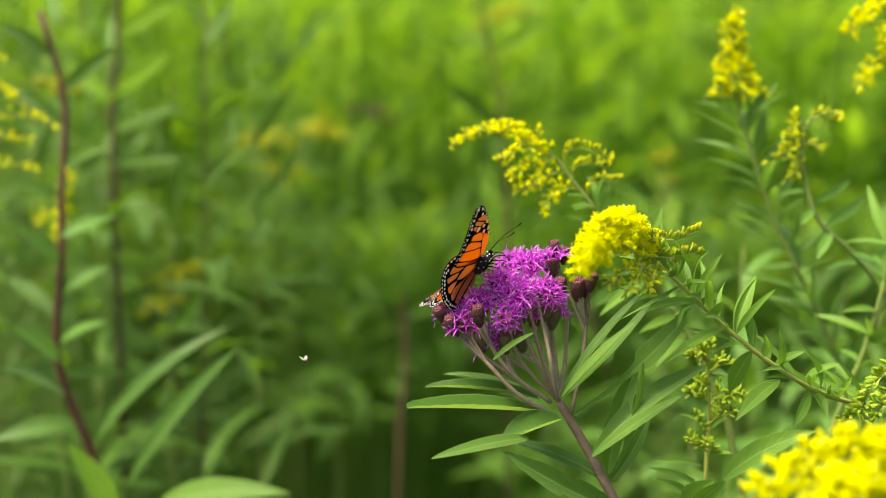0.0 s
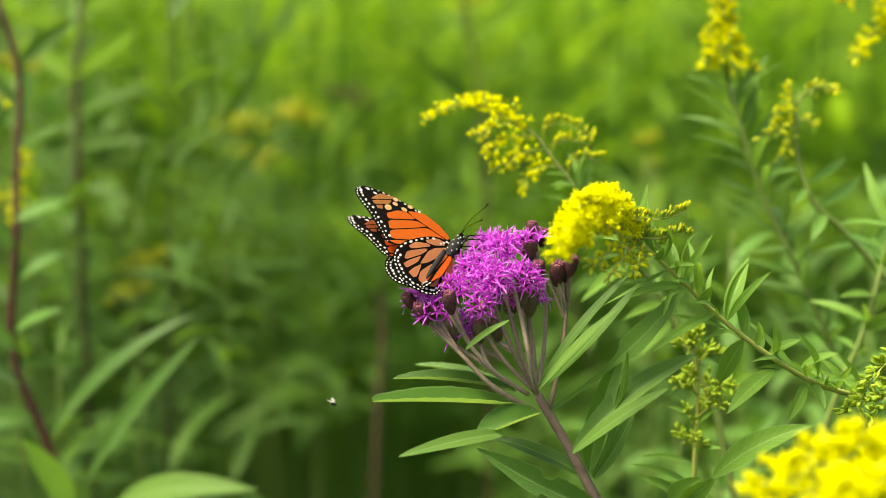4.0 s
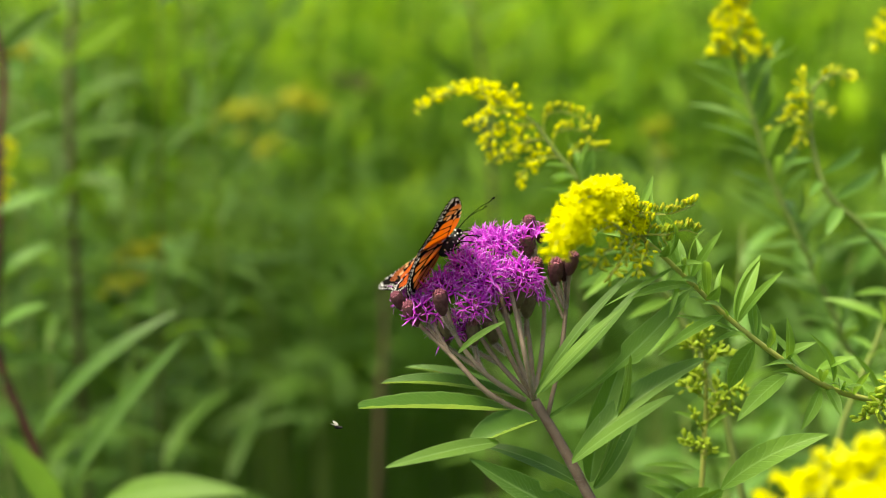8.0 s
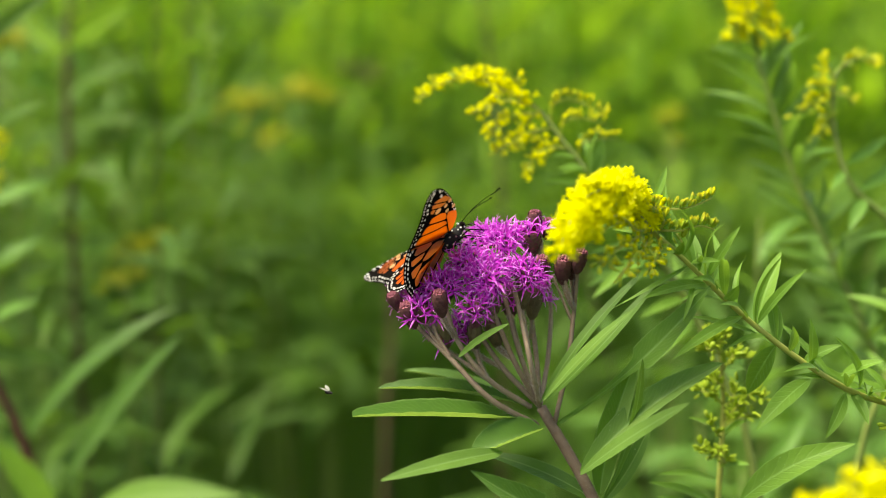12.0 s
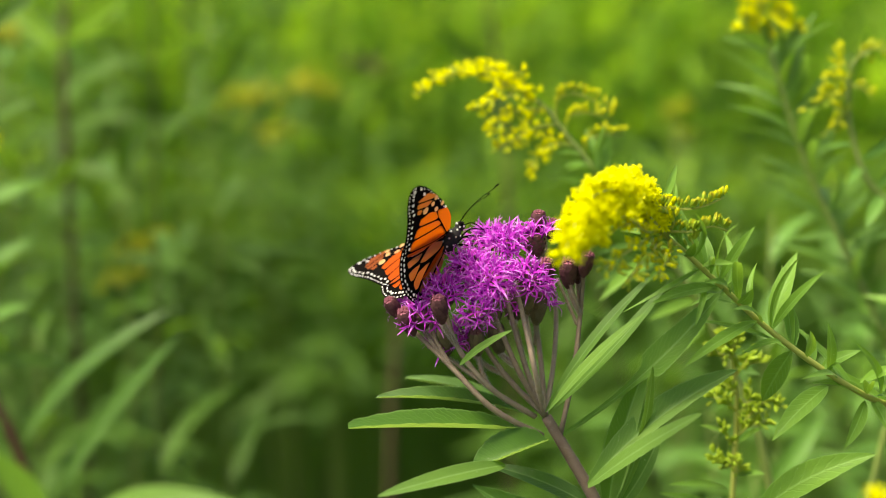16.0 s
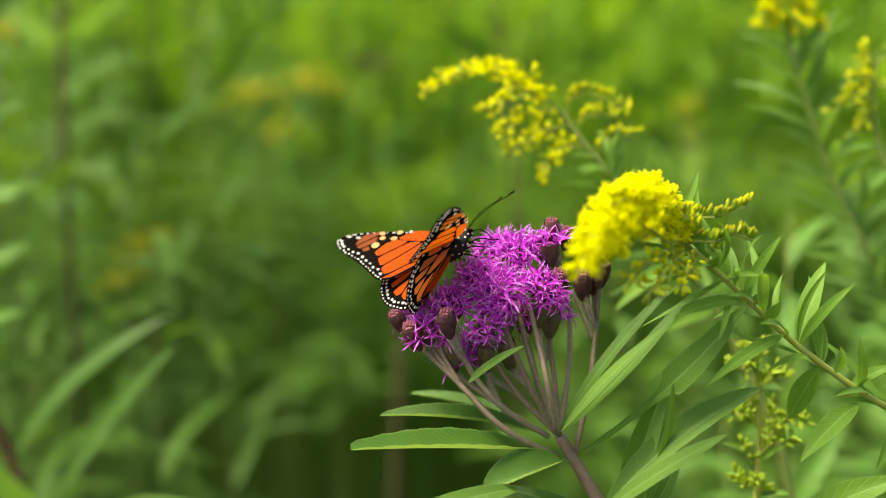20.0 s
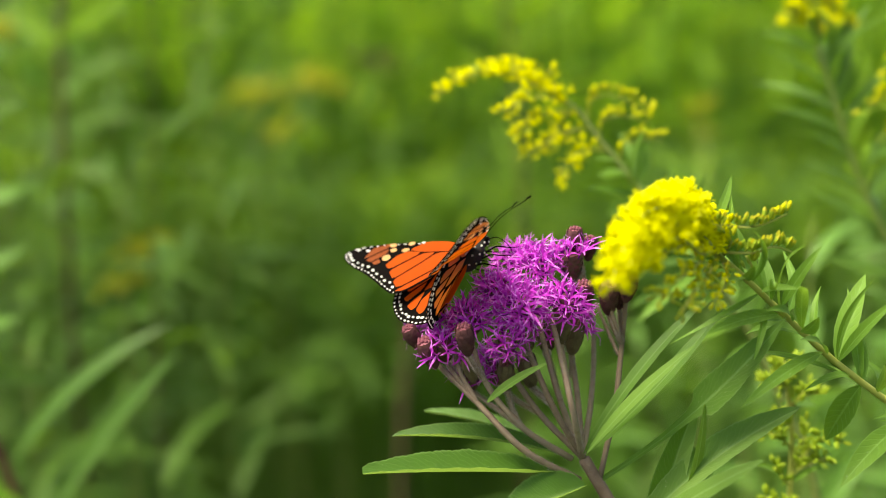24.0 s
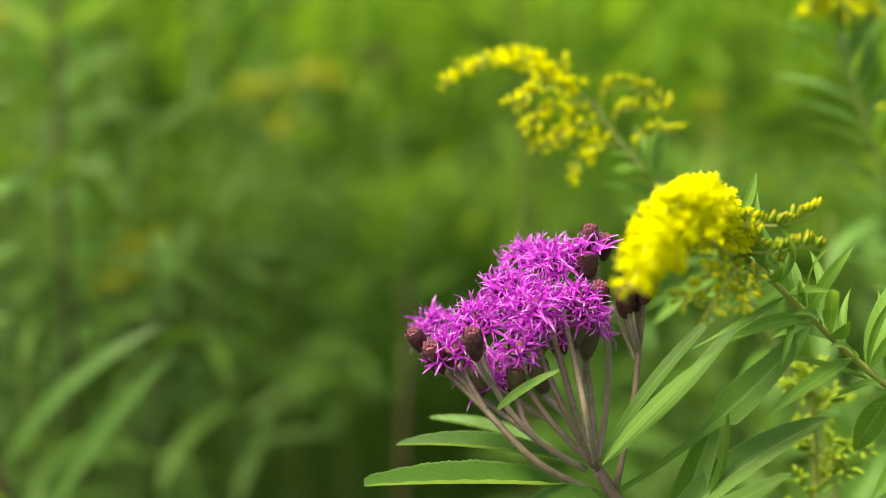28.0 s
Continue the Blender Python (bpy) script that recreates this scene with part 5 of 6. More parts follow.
def goldenrod_edge():
    """The plant whose top and low branch come into view at the border of the picture."""
    rnd = random.Random(36)
    top = Vector((0.2838, 0.8094, 1.1214))
    t = thing("goldenrod", (top.x + 0.05, top.y, 0), "goldenrod with spreading yellow side plumes", "flower", "goldenrods")
    stem(t, [(top.x + 0.05, top.y, 0), (top.x + 0.03, top.y, 0.6), (0.2855, 0.7974, 1.0595), top], 0.0024, 0.001, GSTALK, n=24)
    for pts, n in ((((0.2838, 0.8094, 1.1214), (0.2639, 0.8027, 1.1394), (0.2459, 0.7967, 1.1347), (0.2316, 0.7940, 1.1206)), 60), (((0.2838, 0.8075, 1.1116), (0.2639, 0.7993, 1.1217), (0.2525, 0.7941, 1.1213)), 30), (((0.2845, 0.8031, 1.0888), (0.2639, 0.7980, 1.1153), (0.2492, 0.7911, 1.1059), (0.2381, 0.7885, 1.0925)), 52),
                   (((0.2838, 0.8107, 1.1279), (0.2672, 0.8043, 1.1474), (0.2508, 0.8030, 1.1410)), 40)):
        raceme(t, pts, n, OPEN + NEARLY, rnd, 1.2, (0, 0, 1), 0.3, True, 0.2, 0.004)
    low = Vector((0.2181, 0.7112, 0.9308))
    b = thing("goldenrod", (low.x - 0.02, low.y, 0), "slender leafy goldenrod stem beside the plume", "flower", "goldenrods")
    stem(b, [(low.x - 0.02, low.y, 0), (low.x - 0.01, low.y, 0.5), low, (0.2272, 0.7111, 0.9562), (0.2348, 0.7120, 0.9873), (0.2438, 0.7201, 1.0288)], 0.0018, 0.001, GSTALK, n=24)
    leaves_on(b, 0.0003, (
        ((0.2330, 0.7122, 0.9779), (0.2107, 0.7005, 0.9801), 16, SIDE), ((0.2300, 0.7118, 0.9649), (0.2039, 0.7293, 0.9712), 18, SIDE), ((0.2285, 0.7110, 0.9610), (0.2435, 0.6994, 0.9748), 26, FRONT), ((0.2242, 0.7099, 0.9503), (0.2176, 0.7257, 0.9529), 14, SIDE), ((0.2230, 0.7100, 0.9455), (0.2271, 0.6954, 0.9543), 12, SIDE),
        ((0.2348, 0.7120, 0.9873), (0.2375, 0.7357, 1.0042), 22, FRONT), ((0.2363, 0.7132, 0.9932), (0.2435, 0.7068, 1.0129), 24, FRONT), ((0.2205, 0.7105, 0.9374), (0.2132, 0.7244, 0.9462), 14, SIDE), ((0.2190, 0.7099, 0.9344), (0.2316, 0.6926, 0.9397), 18, SIDE), ((0.2285, 0.7113, 0.9625), (0.2195, 0.6903, 0.9802), 14, FRONT), ((0.2393, 0.7166, 1.0110), (0.2334, 0.7431, 1.0423), 18, LEFTUP)), GLEAF)
    g = thing("goldenrod", (0.2200, 0.5930, 0.9512), "green budding goldenrod branch with slim buds", "flower", "goldenrods")
    g.location.z = 0
    WORLD[g] = Matrix.Translation(g.location)
    top = Vector((0.2200, 0.5989, 0.9815))
    stem(g, [(top.x, top.y, 0), (top.x, top.y, 0.6), top], 0.0018, 0.0012, GSTALK, n=14)
    for pts, n in ((((0.2161, 0.5949, 0.9613), (0.2054, 0.5935, 0.9804), (0.1962, 0.5878, 0.9773), (0.1833, 0.5798, 0.9622)), 60), (((0.2174, 0.5930, 0.9512), (0.2025, 0.5868, 0.9718), (0.1933, 0.5805, 0.9659), (0.1880, 0.5738, 0.9577)), 40), (((0.2148, 0.5959, 0.9664), (0.1911, 0.5853, 0.9644), (0.1783, 0.5795, 0.9605)), 30)):
        raceme(g, pts, n, SHUT, rnd, 1.2, (-0.5, -0.1, 0.8), 0.4, True, 0.25, 0.003)


def goldenrod_near():
    """The out-of-focus yellow plume close to the lens, low at the border."""
    rnd = random.Random(37)
    c = Vector((0.1479, 0.4349, 0.9763))
    base = Vector((c.x + 0.06, c.y + 0.02, 0))
    t = thing("goldenrod", base, "dense bright yellow goldenrod plume close to the lens, out of focus", "flower", "goldenrods")
    stem(t, [base, (c.x + 0.05, c.y, 0.5), (0.1632, 0.4309, 0.9558), (0.1575, 0.4349, 0.9763), (0.1479, 0.4370, 0.9876)], 0.0024, 0.001, GSTALK, n=24)
    tips = ((0.0984, 0.4364, 0.9842), (0.1020, 0.4326, 0.9912), (0.1108, 0.4385, 0.9950), (0.1171, 0.4344, 1.0001), (0.1251, 0.4395, 1.0003), (0.1279, 0.4307, 1.0072), (0.1350, 0.4349, 1.0027), (0.1410, 0.4302, 1.0048), (0.1537, 0.4396, 1.0007), (0.1123, 0.4180, 0.9946), (0.1233, 0.4184, 0.9964), (0.1327, 0.4136, 0.9982), (0.1044, 0.4217, 0.9874), (0.1452, 0.4180, 0.9946), (0.1632, 0.4389, 0.9969), (0.1133, 0.4068, 0.9894), (0.1240, 0.4072, 0.9912))
    hub = Vector((0.1556, 0.4356, 0.9801))
    for k, q in enumerate(tips):
        q = Vector(q) + Vector((0.002, 0, -0.006))
        s = hub.lerp(q, 0.25) + Vector((0.01, 0.01, -0.01))
        raceme(t, [hub, s, q.lerp(s, 0.4) + Vector((0, 0, 0.008)), q], 46, OPEN + NEARLY, rnd, 1.0, (-0.2, -0.2, 1), 0.35, k < 6, 0.3, 0.005)


goldenrod_main()
goldenrod_arching()
goldenrod_budding()
goldenrod_tall()
goldenrod_curled()
goldenrod_edge()
goldenrod_near()

# ---- plants told apart in the blur behind ----
def stalk_line(name, pts, r, material, label, leaves=(), leaf_mat=None, px=0.0004, group="meadow plants behind the flower"):
    p0 = Vector(pts[-1])
    base = Vector((p0.x + 0.01, p0.y + 0.01, 0))
    t = thing(name, base, label, "plant", group)
    stem(t, [base, Vector((p0.x, p0.y, p0.z * 0.5)), *pts[::-1]], r, r * 0.6, material, n=26, sides=6)
    for b, tip, w, face, mat, arch in leaves:
        leaf(t, b, tip, w * px, face, arch, 0.25, 0.0, 0.0, mat, 12, 0.0)
    return t


def told_apart():
    stalk_line("red_stalk_plant", ((-0.2870, 0.9845, 1.1310), (-0.2689, 0.9722, 1.0679), (-0.2682, 0.9515, 1.0141), (-0.2662, 0.9296, 0.9537), (-0.2693, 0.9206, 0.9073), (-0.2661, 0.9157, 0.8822), (-0.2496, 0.9078, 0.8416), (-0.2339, 0.8996, 0.7991)), 0.0034, RSTALK,
               "tall weed with a dark red stalk and long arching leaves", (
        ((-0.2437, 0.9063, 0.8338), (-0.1461, 0.9028, 0.9207), 34, (-0.5, -0.7, 0.7), LEAF, 0.10), ((-0.2201, 0.9011, 0.8068), (-0.1358, 0.8710, 0.9142), 40, (-0.7, -0.7, 0.5), LEAF, 0.04), ((-0.1981, 0.8788, 0.7970), (-0.0985, 0.8337, 0.8271), 52, (0, -0.7, 0.8), UNDER, 0.12),
        ((-0.2280, 0.8977, 0.7894), (-0.2484, 0.8590, 0.8523), 46, (0.6, -0.8, 0.3), PALE, 0.03), ((-0.2654, 0.9176, 0.8918), (-0.2913, 0.8931, 0.9232), 34, SIDE, PALE, 0.06), ((-0.2673, 0.9198, 0.9034), (-0.2289, 0.9034, 0.9237), 26, SIDE, PALE, 0.08), ((-0.2654, 0.9161, 0.8841), (-0.2227, 0.9350, 0.8765), 30, SIDE, FIELD, 0.06),
        ((-0.2693, 0.9236, 0.9227), (-0.3144, 0.9582, 0.9435), 34, SIDE, FIELD, 0.06), ((-0.2673, 0.9266, 0.9382), (-0.2343, 0.9402, 0.9555), 30, SIDE, PALE, 0.06), ((-0.2614, 0.9131, 0.8686), (-0.2924, 0.8686, 0.9017), 40, SIDE, LEAF, 0.06), ((-0.2535, 0.9093, 0.8493), (-0.3060, 0.8880, 0.8443), 44, SIDE, LEAF, 0.06),
        ((-0.2662, 0.9304, 0.9575), (-0.2906, 0.9159, 0.9881), 30, SIDE, PALE, 0.05), ((-0.2662, 0.9341, 0.9768), (-0.2308, 0.9569, 0.9890), 30, SIDE, PALE, 0.05), ((-0.2682, 0.9493, 1.0024), (-0.3008, 0.9409, 1.0116), 30, SIDE, FIELD, 0.05), ((-0.2674, 0.9531, 1.0219), (-0.2299, 0.9461, 1.0387), 26, SIDE, FIELD, 0.05),
        ((-0.2689, 0.9691, 1.0521), (-0.3103, 0.9845, 1.0790), 28, FRONT, FIELD, 0.05), ((-0.2710, 0.9737, 1.0758), (-0.2331, 0.9900, 1.1069), 28, FRONT, FIELD, 0.05), ((-0.2770, 0.9783, 1.0995), (-0.3152, 0.9829, 1.1231), 28, FRONT, FIELD, 0.05)), px=0.00039)
    stalk_line("brown_stalk_plant", ((-0.3082, 1.3245, 1.1510), (-0.3120, 1.3122, 1.0876), (-0.3146, 1.2947, 0.9977), (-0.3119, 1.2783, 0.9130)), 0.0042, BSTALK, "weed with a straight brown stalk and light leaves in soft focus", (
        ((-0.3103, 1.3153, 1.1034), (-0.2408, 1.3021, 1.1406), 30, FRONT, GRASS, 0.05), ((-0.3130, 1.3050, 1.0506), (-0.2495, 1.2819, 1.0890), 32, FRONT, GRASS, 0.05), ((-0.3146, 1.2968, 1.0082), (-0.2408, 1.2819, 1.0365), 32, SIDE, FIELD, 0.05), ((-0.3136, 1.2906, 0.9765), (-0.2319, 1.2524, 0.9895), 22, SIDE, SLIM, 0.05),
        ((-0.3130, 1.3029, 1.0400), (-0.3687, 1.3303, 1.0759), 30, FRONT, GRASS, 0.05), ((-0.3136, 1.2844, 0.9448), (-0.2461, 1.2606, 0.9271), 24, SIDE, SLIM, 0.06), ((-0.3130, 1.2814, 0.9289), (-0.3739, 1.2834, 0.9395), 34, SIDE, FIELD, 0.06)), px=0.00054)
    stalk_line("brown_stalk_plant", ((0.0324, 1.4785, 1.1571), (0.0505, 1.4636, 1.0804), (0.0625, 1.4476, 0.9978), (0.0697, 1.4258, 0.8857)), 0.0026, BSTALK, "weed with a straight brown stalk and light leaves in soft focus", (
        ((0.0505, 1.4625, 1.0745), (0.1153, 1.4401, 1.1165), 30, FRONT, GRASS, 0.05), ((0.0607, 1.4487, 1.0037), (0.0035, 1.4266, 1.0472), 30, FRONT, FIELD, 0.05)), px=0.0006)
    stalk_line("brown_stalk_plant", ((-0.0448, 1.4631, 0.8156), (-0.0410, 1.4512, 0.7546), (-0.0460, 1.4370, 0.6813), (-0.0491, 1.4192, 0.5898)), 0.0050, BSTALK, "weed with a straight brown stalk and light leaves in soft focus", (
        ((-0.0423, 1.4607, 0.8034), (-0.0883, 1.4482, 0.8441), 34, FRONT, FIELD, 0.05), ((-0.0435, 1.4583, 0.7912), (0.0101, 1.4826, 0.8111), 34, FRONT, FIELD, 0.05)), px=0.0006)
    # soft yellow tops of other goldenrods
    rnd = random.Random(51)
    for c, s, d, tone in (((-0.2603, 1.9922, 0.9173), 0.042, 2.0, OLDGOLD), ((-0.1774, 1.9950, 0.9319), 0.042, 2.0, OLDGOLD), ((-0.2354, 1.9843, 0.8766), 0.03, 2.0, OLDGOLD), ((0.2332, 1.4416, 0.9671), 0.014, 1.45, OLDGOLD), ((-0.2500, 1.2711, 0.8760), 0.024, 1.3, OLDGOLD), ((-0.2662, 1.2654, 0.8469), 0.020, 1.3, OLDGOLD),
                    ((0.0966, 2.2307, 1.0963), 0.045, 2.2, OLDGOLD), ((-0.3402, 1.2046, 1.0582), 0.02, 1.2, OLDGOLD), ((0.2493, 1.4868, 0.9376), 0.010, 1.5, OLDGOLD), ((-0.1233, 2.4007, 0.9225), 0.05, 2.4, BSTALK)):
        c = Vector(c)
        t = thing("goldenrod", (c.x + 0.03, c.y, 0), "distant goldenrod top dissolved in soft focus", "flower", "distant goldenrods")
        stem(t, [(c.x + 0.03, c.y, 0), (c.x + 0.01, c.y, c.z * 0.6), c], 0.0025, 0.001, GSTALK, n=12, sides=5)
        for k in range(5):
            a = k * 2.4
            e = c + Vector((math.cos(a) * s, math.sin(a) * s * 0.6, rnd.uniform(-0.4, 0.5) * s))
            verts, faces = [], []
            for j in range(9):
                q = j / 8
                add_tuft(verts, faces, c.lerp(e, q) + Vector((rnd.gauss(0, 0.1), rnd.gauss(0, 0.1), 0.25 * math.sin(q * 3) + rnd.gauss(0, 0.1))) * s, min(0.0055, s * 0.16), rnd)
            part("flower_branch", mesh_of("plume", verts, faces, smooth=False), tone, t, Matrix.Identity(4))
        for k in range(12):
            a, h = k * 2.4, c.z - 0.03 - 0.035 * k
            p = Vector((c.x + 0.005, c.y, h))
            m = toward(p, p + Vector((math.cos(a), math.sin(a), 0.5)), (0, 0, 1), rnd.uniform(0.7, 1.0))
            part("leaf", rnd.choice(BANK["field"]), None, t, m)
    # the left goldenrod with level side plumes
    t = thing("goldenrod", (-0.40, 0.92, 0), "goldenrod with level yellow side plumes in soft focus", "flower", "goldenrods")
    stem(t, [(-0.40, 0.92, 0), (-0.40, 0.92, 0.6), (-0.3218, 0.9134, 1.0272), (-0.3256, 0.9294, 1.1096)], 0.0024, 0.001, GSTALK, n=20)
    for pts, n in ((((-0.3226, 0.9206, 1.0646), (-0.2924, 0.9036, 1.0819), (-0.2759, 0.8919, 1.0740)), 36), (((-0.3226, 0.9177, 1.0497), (-0.2850, 0.9003, 1.0647), (-0.2541, 0.8896, 1.0624)), 40), (((-0.3218, 0.9148, 1.0347), (-0.2887, 0.8979, 1.0526), (-0.2700, 0.8871, 1.0493)), 34), (((-0.3218, 0.9119, 1.0197), (-0.2850, 0.8942, 1.0336), (-0.2615, 0.8831, 1.0291)), 30), (((-0.3233, 0.9243, 1.0834), (-0.2962, 0.9081, 1.1049), (-0.2855, 0.8969, 1.1000)), 24)):
        raceme(t, pts, n // 2, NEARLY + OPEN[:1], rnd, 1.05, (0, 0, 1), 0.4, False, 0.3, 0.003)
    t = thing("goldenrod", (-0.275, 0.985, 0), "thin young goldenrod with a narrow yellow tip", "flower", "goldenrods")
    stem(t, [(-0.275, 0.985, 0), (-0.277, 0.985, 0.6), (-0.2814, 0.9825, 0.9637), (-0.2760, 0.9912, 1.0084)], 0.0016, 0.0008, GSTALK, n=16)
    raceme(t, [(-0.2835, 0.9817, 0.9596), (-0.2774, 0.9766, 0.9857), (-0.2702, 0.9775, 1.0165)], 40, NEARLY + OPEN, rnd, 1.2, (0, 0, 1), 0.3, False, 0.1, 0.004)
    raceme(t, [(-0.2814, 0.9849, 0.9759), (-0.2909, 0.9762, 0.9836), (-0.2923, 0.9707, 0.9817)], 14, NEARLY, rnd, 1.2, (0, 0, 1), 0.3, False, 0.2, 0.004)


told_apart()


# ---- butterfly ----
RUST = plain_material("rust_scale", (0.22, 0.05, 0.012), (0.30, 0.075, 0.02), 500.0, 0.6, 0.45, (0.8, 0.35, 0.08), 0.15)
FUZZ = plain_material("black_fuzz", (0.008, 0.007, 0.007), (0.03, 0.026, 0.024), 700.0, 0.8, 0.0)
MM = 0.001
FORE = ((-1.1, 0.1), (0.0, 1.8), (6.3, 6.0), (16.0, 9.8), (27.0, 12.4), (37.4, 13.5), (42.1, 13.1), (44.6, 11.3), (44.3, 8.5), (40.6, 4.3), (35.6, 0.3), (31.6, -3.7), (27.9, -7.9), (24.4, -11.6), (19.8, -11.7), (10.1, -7.2), (2.2, -2.8))
HIND = ((-0.9, -0.4), (1.6, 1.0), (6.2, 1.5), (11.4, -0.1), (17.6, -3.8), (21.9, -7.3), (24.5, -11.5), (25.1, -15.7), (23.9, -19.9), (21.2, -23.8), (17.4, -26.8), (13.0, -28.3), (8.0, -28.9), (3.4, -27.8), (0.9, -24.6), (-0.9, -19.9), (-1.2, -11.3), (-1.6, -4.2))
FORE_CELLS = (
    ((20.9, 7.7), (14.9, 9.7), (7.8, 7.4), (1.3, 3.2), (1.8, 1.3), (10.9, 3.9), (17.7, 5.8)), ((28.7, 2.7), (25.1, 6.2), (21.6, 7.0), (16.6, 5.2), (27.0, 0.4)), ((26.8, -0.4), (16.3, 4.5), (11.7, 3.7), (15.8, 0.8), (24.9, -4.6)),
    ((24.6, -5.2), (15.5, 0.2), (10.9, 3.1), (2.4, 0.9), (8.2, -2.8), (22.6, -9.1)), ((23.4, -10.4), (9.6, -4.0), (0.8, 0.4), (1.8, -1.6), (10.5, -6.4), (19.9, -10.8)))
FORE_APEX = (((36.8, 8.0), (34.6, 11.8), (28.8, 12.5), (29.0, 11.1), (36.1, 7.8)), ((36.1, 7.0), (29.0, 10.3), (29.5, 7.9), (34.7, 5.5)), ((33.9, 5.1), (31.6, 6.1), (30.9, 4.3), (32.9, 3.8)))
FORE_BUFF = (((28.1, 11.7), 7, 5), ((27.6, 9.3), 7, 5), ((29.7, 6.2), 9, 8), ((23.1, 8.1), 8, 5), ((21.3, 10.7), 7, 5), ((19.6, 12.2), 5, 5), ((17.0, 9.9), 4, 3), ((24.2, 13.1), 6, 3), ((37.1, 11.3), 5, 3), ((40.6, 12.4), 4, 3))
HIND_CELLS = (
    ((18.8, -7.9), (16.1, -4.9), (10.7, -3.7), (8.9, -4.5), (17.3, -8.8)), ((11.8, -2.3), (6.7, 0.5), (3.3, -0.1), (2.8, -1.7), (6.8, -3.3), (10.7, -3.4)), ((19.8, -14.3), (19.1, -10.8), (11.2, -6.5), (10.3, -7.1), (12.7, -10.2), (18.8, -14.8)),
    ((12.5, -14.8), (9.8, -7.5), (7.2, -4.9), (0.8, -2.1), (2.7, -6.2), (9.3, -13.2)), ((19.9, -17.5), (17.4, -14.8), (12.7, -11.0), (13.7, -14.4), (18.0, -19.1)), ((17.0, -20.9), (15.0, -17.9), (11.8, -14.9), (12.9, -21.5), (14.4, -22.6)),
    ((12.2, -22.6), (11.6, -18.4), (8.0, -13.9), (6.4, -12.6), (7.8, -18.2), (8.5, -23.4), (9.9, -24.3)), ((7.1, -24.0), (6.5, -16.8), (4.4, -10.9), (0.1, -2.8), (-0.7, -6.6), (2.2, -15.8), (3.7, -23.6)), ((2.1, -24.0), (1.1, -17.3), (-1.3, -6.3), (-1.3, -3.2), (-2.9, -8.9), (-1.7, -19.1)))


def rounded(poly, times=2, cut=0.25):
    """Corners cut, for a soft outline."""
    for _ in range(times):
        out = []
        for k, a in enumerate(poly):
            b = poly[(k + 1) % len(poly)]
            out += [(a[0] + (b[0] - a[0]) * cut, a[1] + (b[1] - a[1]) * cut), (b[0] + (a[0] - b[0]) * cut, b[1] + (a[1] - b[1]) * cut)]
        poly = out
    return poly


def bent(u, v):
    return 4.0 * (u / 45) ** 2


def inside(p, poly):
    """True where a flat point lies within an outline."""
    hit = False
    for k, a in enumerate(poly):
        b = poly[k - 1]
        if (a[1] > p[1]) != (b[1] > p[1]) and p[0] < (b[0] - a[0]) * (p[1] - a[1]) / (b[1] - a[1]) + a[0]:
            hit = not hit
    return hit


def wing_sheet(name, poly, side, z0, z1, holes=(), slots=()):
    """A thin curved plate between two heights over the wing's surface, for the right (1) or left (-1) side."""
    pts, edges = [], []
    for ring in (poly, *holes):
        b = len(pts)
        pts += [Vector((q[0], q[1])) for q in ring]
        edges += [(b + k, b + (k + 1) % len(ring)) for k in range(len(ring))]
    xs, ys = [q[0] for q in poly], [q[1] for q in poly]
    step = 2.4
    for i in range(int((max(xs) - min(xs)) / step) + 1):
        for j in range(int((max(ys) - min(ys)) / step) + 1):
            q = (min(xs) + (i + 0.5) * step, min(ys) + (j + 0.5) * step)
            if inside(q, poly) and not any(inside(q, h) for h in holes):
                pts.append(Vector(q))
    co, _, tri, _, _, _ = geometry.delaunay_2d_cdt(pts, edges, [], 0, 1e-5)
    tris = []
    for f in tri:
        c = sum((co[i] for i in f), Vector((0, 0))) / 3
        if inside(c, poly) and not any(inside(c, h) for h in holes):
            tris.append(tuple(f))
    n = len(co)
    seen = collections.Counter(e for f in tris for e in zip(f, f[1:] + f[:1]))
    rim = [e for e in seen if (e[1], e[0]) not in seen]
    verts = [(side * c.x * MM, c.y * MM, (bent(c.x, c.y) + z) * MM) for z in (z1, z0) for c in co]
    faces = tris + [tuple(i + n for i in q[::-1]) for q in tris] + [(b, a, a + n, b + n) for a, b in rim]
    index = [0] * len(tris) + [1] * len(tris) + [0] * len(rim) if slots else None
    if side < 0:
        faces = [q[::-1] for q in faces]
    return mesh_of(name, verts, faces, None, False, slots, index)


def oval(c, a, b, turn, n=9):
    return [(c[0] + a * math.cos(t) * math.cos(turn) - b * math.sin(t) * math.sin(turn), c[1] + a * math.cos(t) * math.sin(turn) + b * math.sin(t) * math.cos(turn)) for t in (math.tau * k / n for k in range(n))]


def edge_spots(poly, first, last, inset, step, rnd, shift=0.0):
    """Centres along a stretch of the outline, drawn in by inset."""
    pts = glide([(*q, 0) for q in poly[first:last + 1]], 80)
    out, run = [], shift
    for i in range(1, len(pts)):
        d = pts[i] - pts[i - 1]
        run += d.length
        if run >= step:
            run -= step
            nrm = Vector((d.y, -d.x, 0)).normalized()
            out.append(((pts[i] + nrm * inset * rnd.uniform(0.85, 1.15)), math.atan2(d.y, d.x)))
    return out


def drawn_in(poly, k=0.95):
    cx, cy = sum(q[0] for q in poly) / len(poly), sum(q[1] for q in poly) / len(poly)
    return [(cx + (q[0] - cx) * k, cy + (q[1] - cy) * k) for q in poly]


def sized(polys, k):
    return tuple(tuple((q[0] * k, q[1] * k) for q in p) for p in polys)


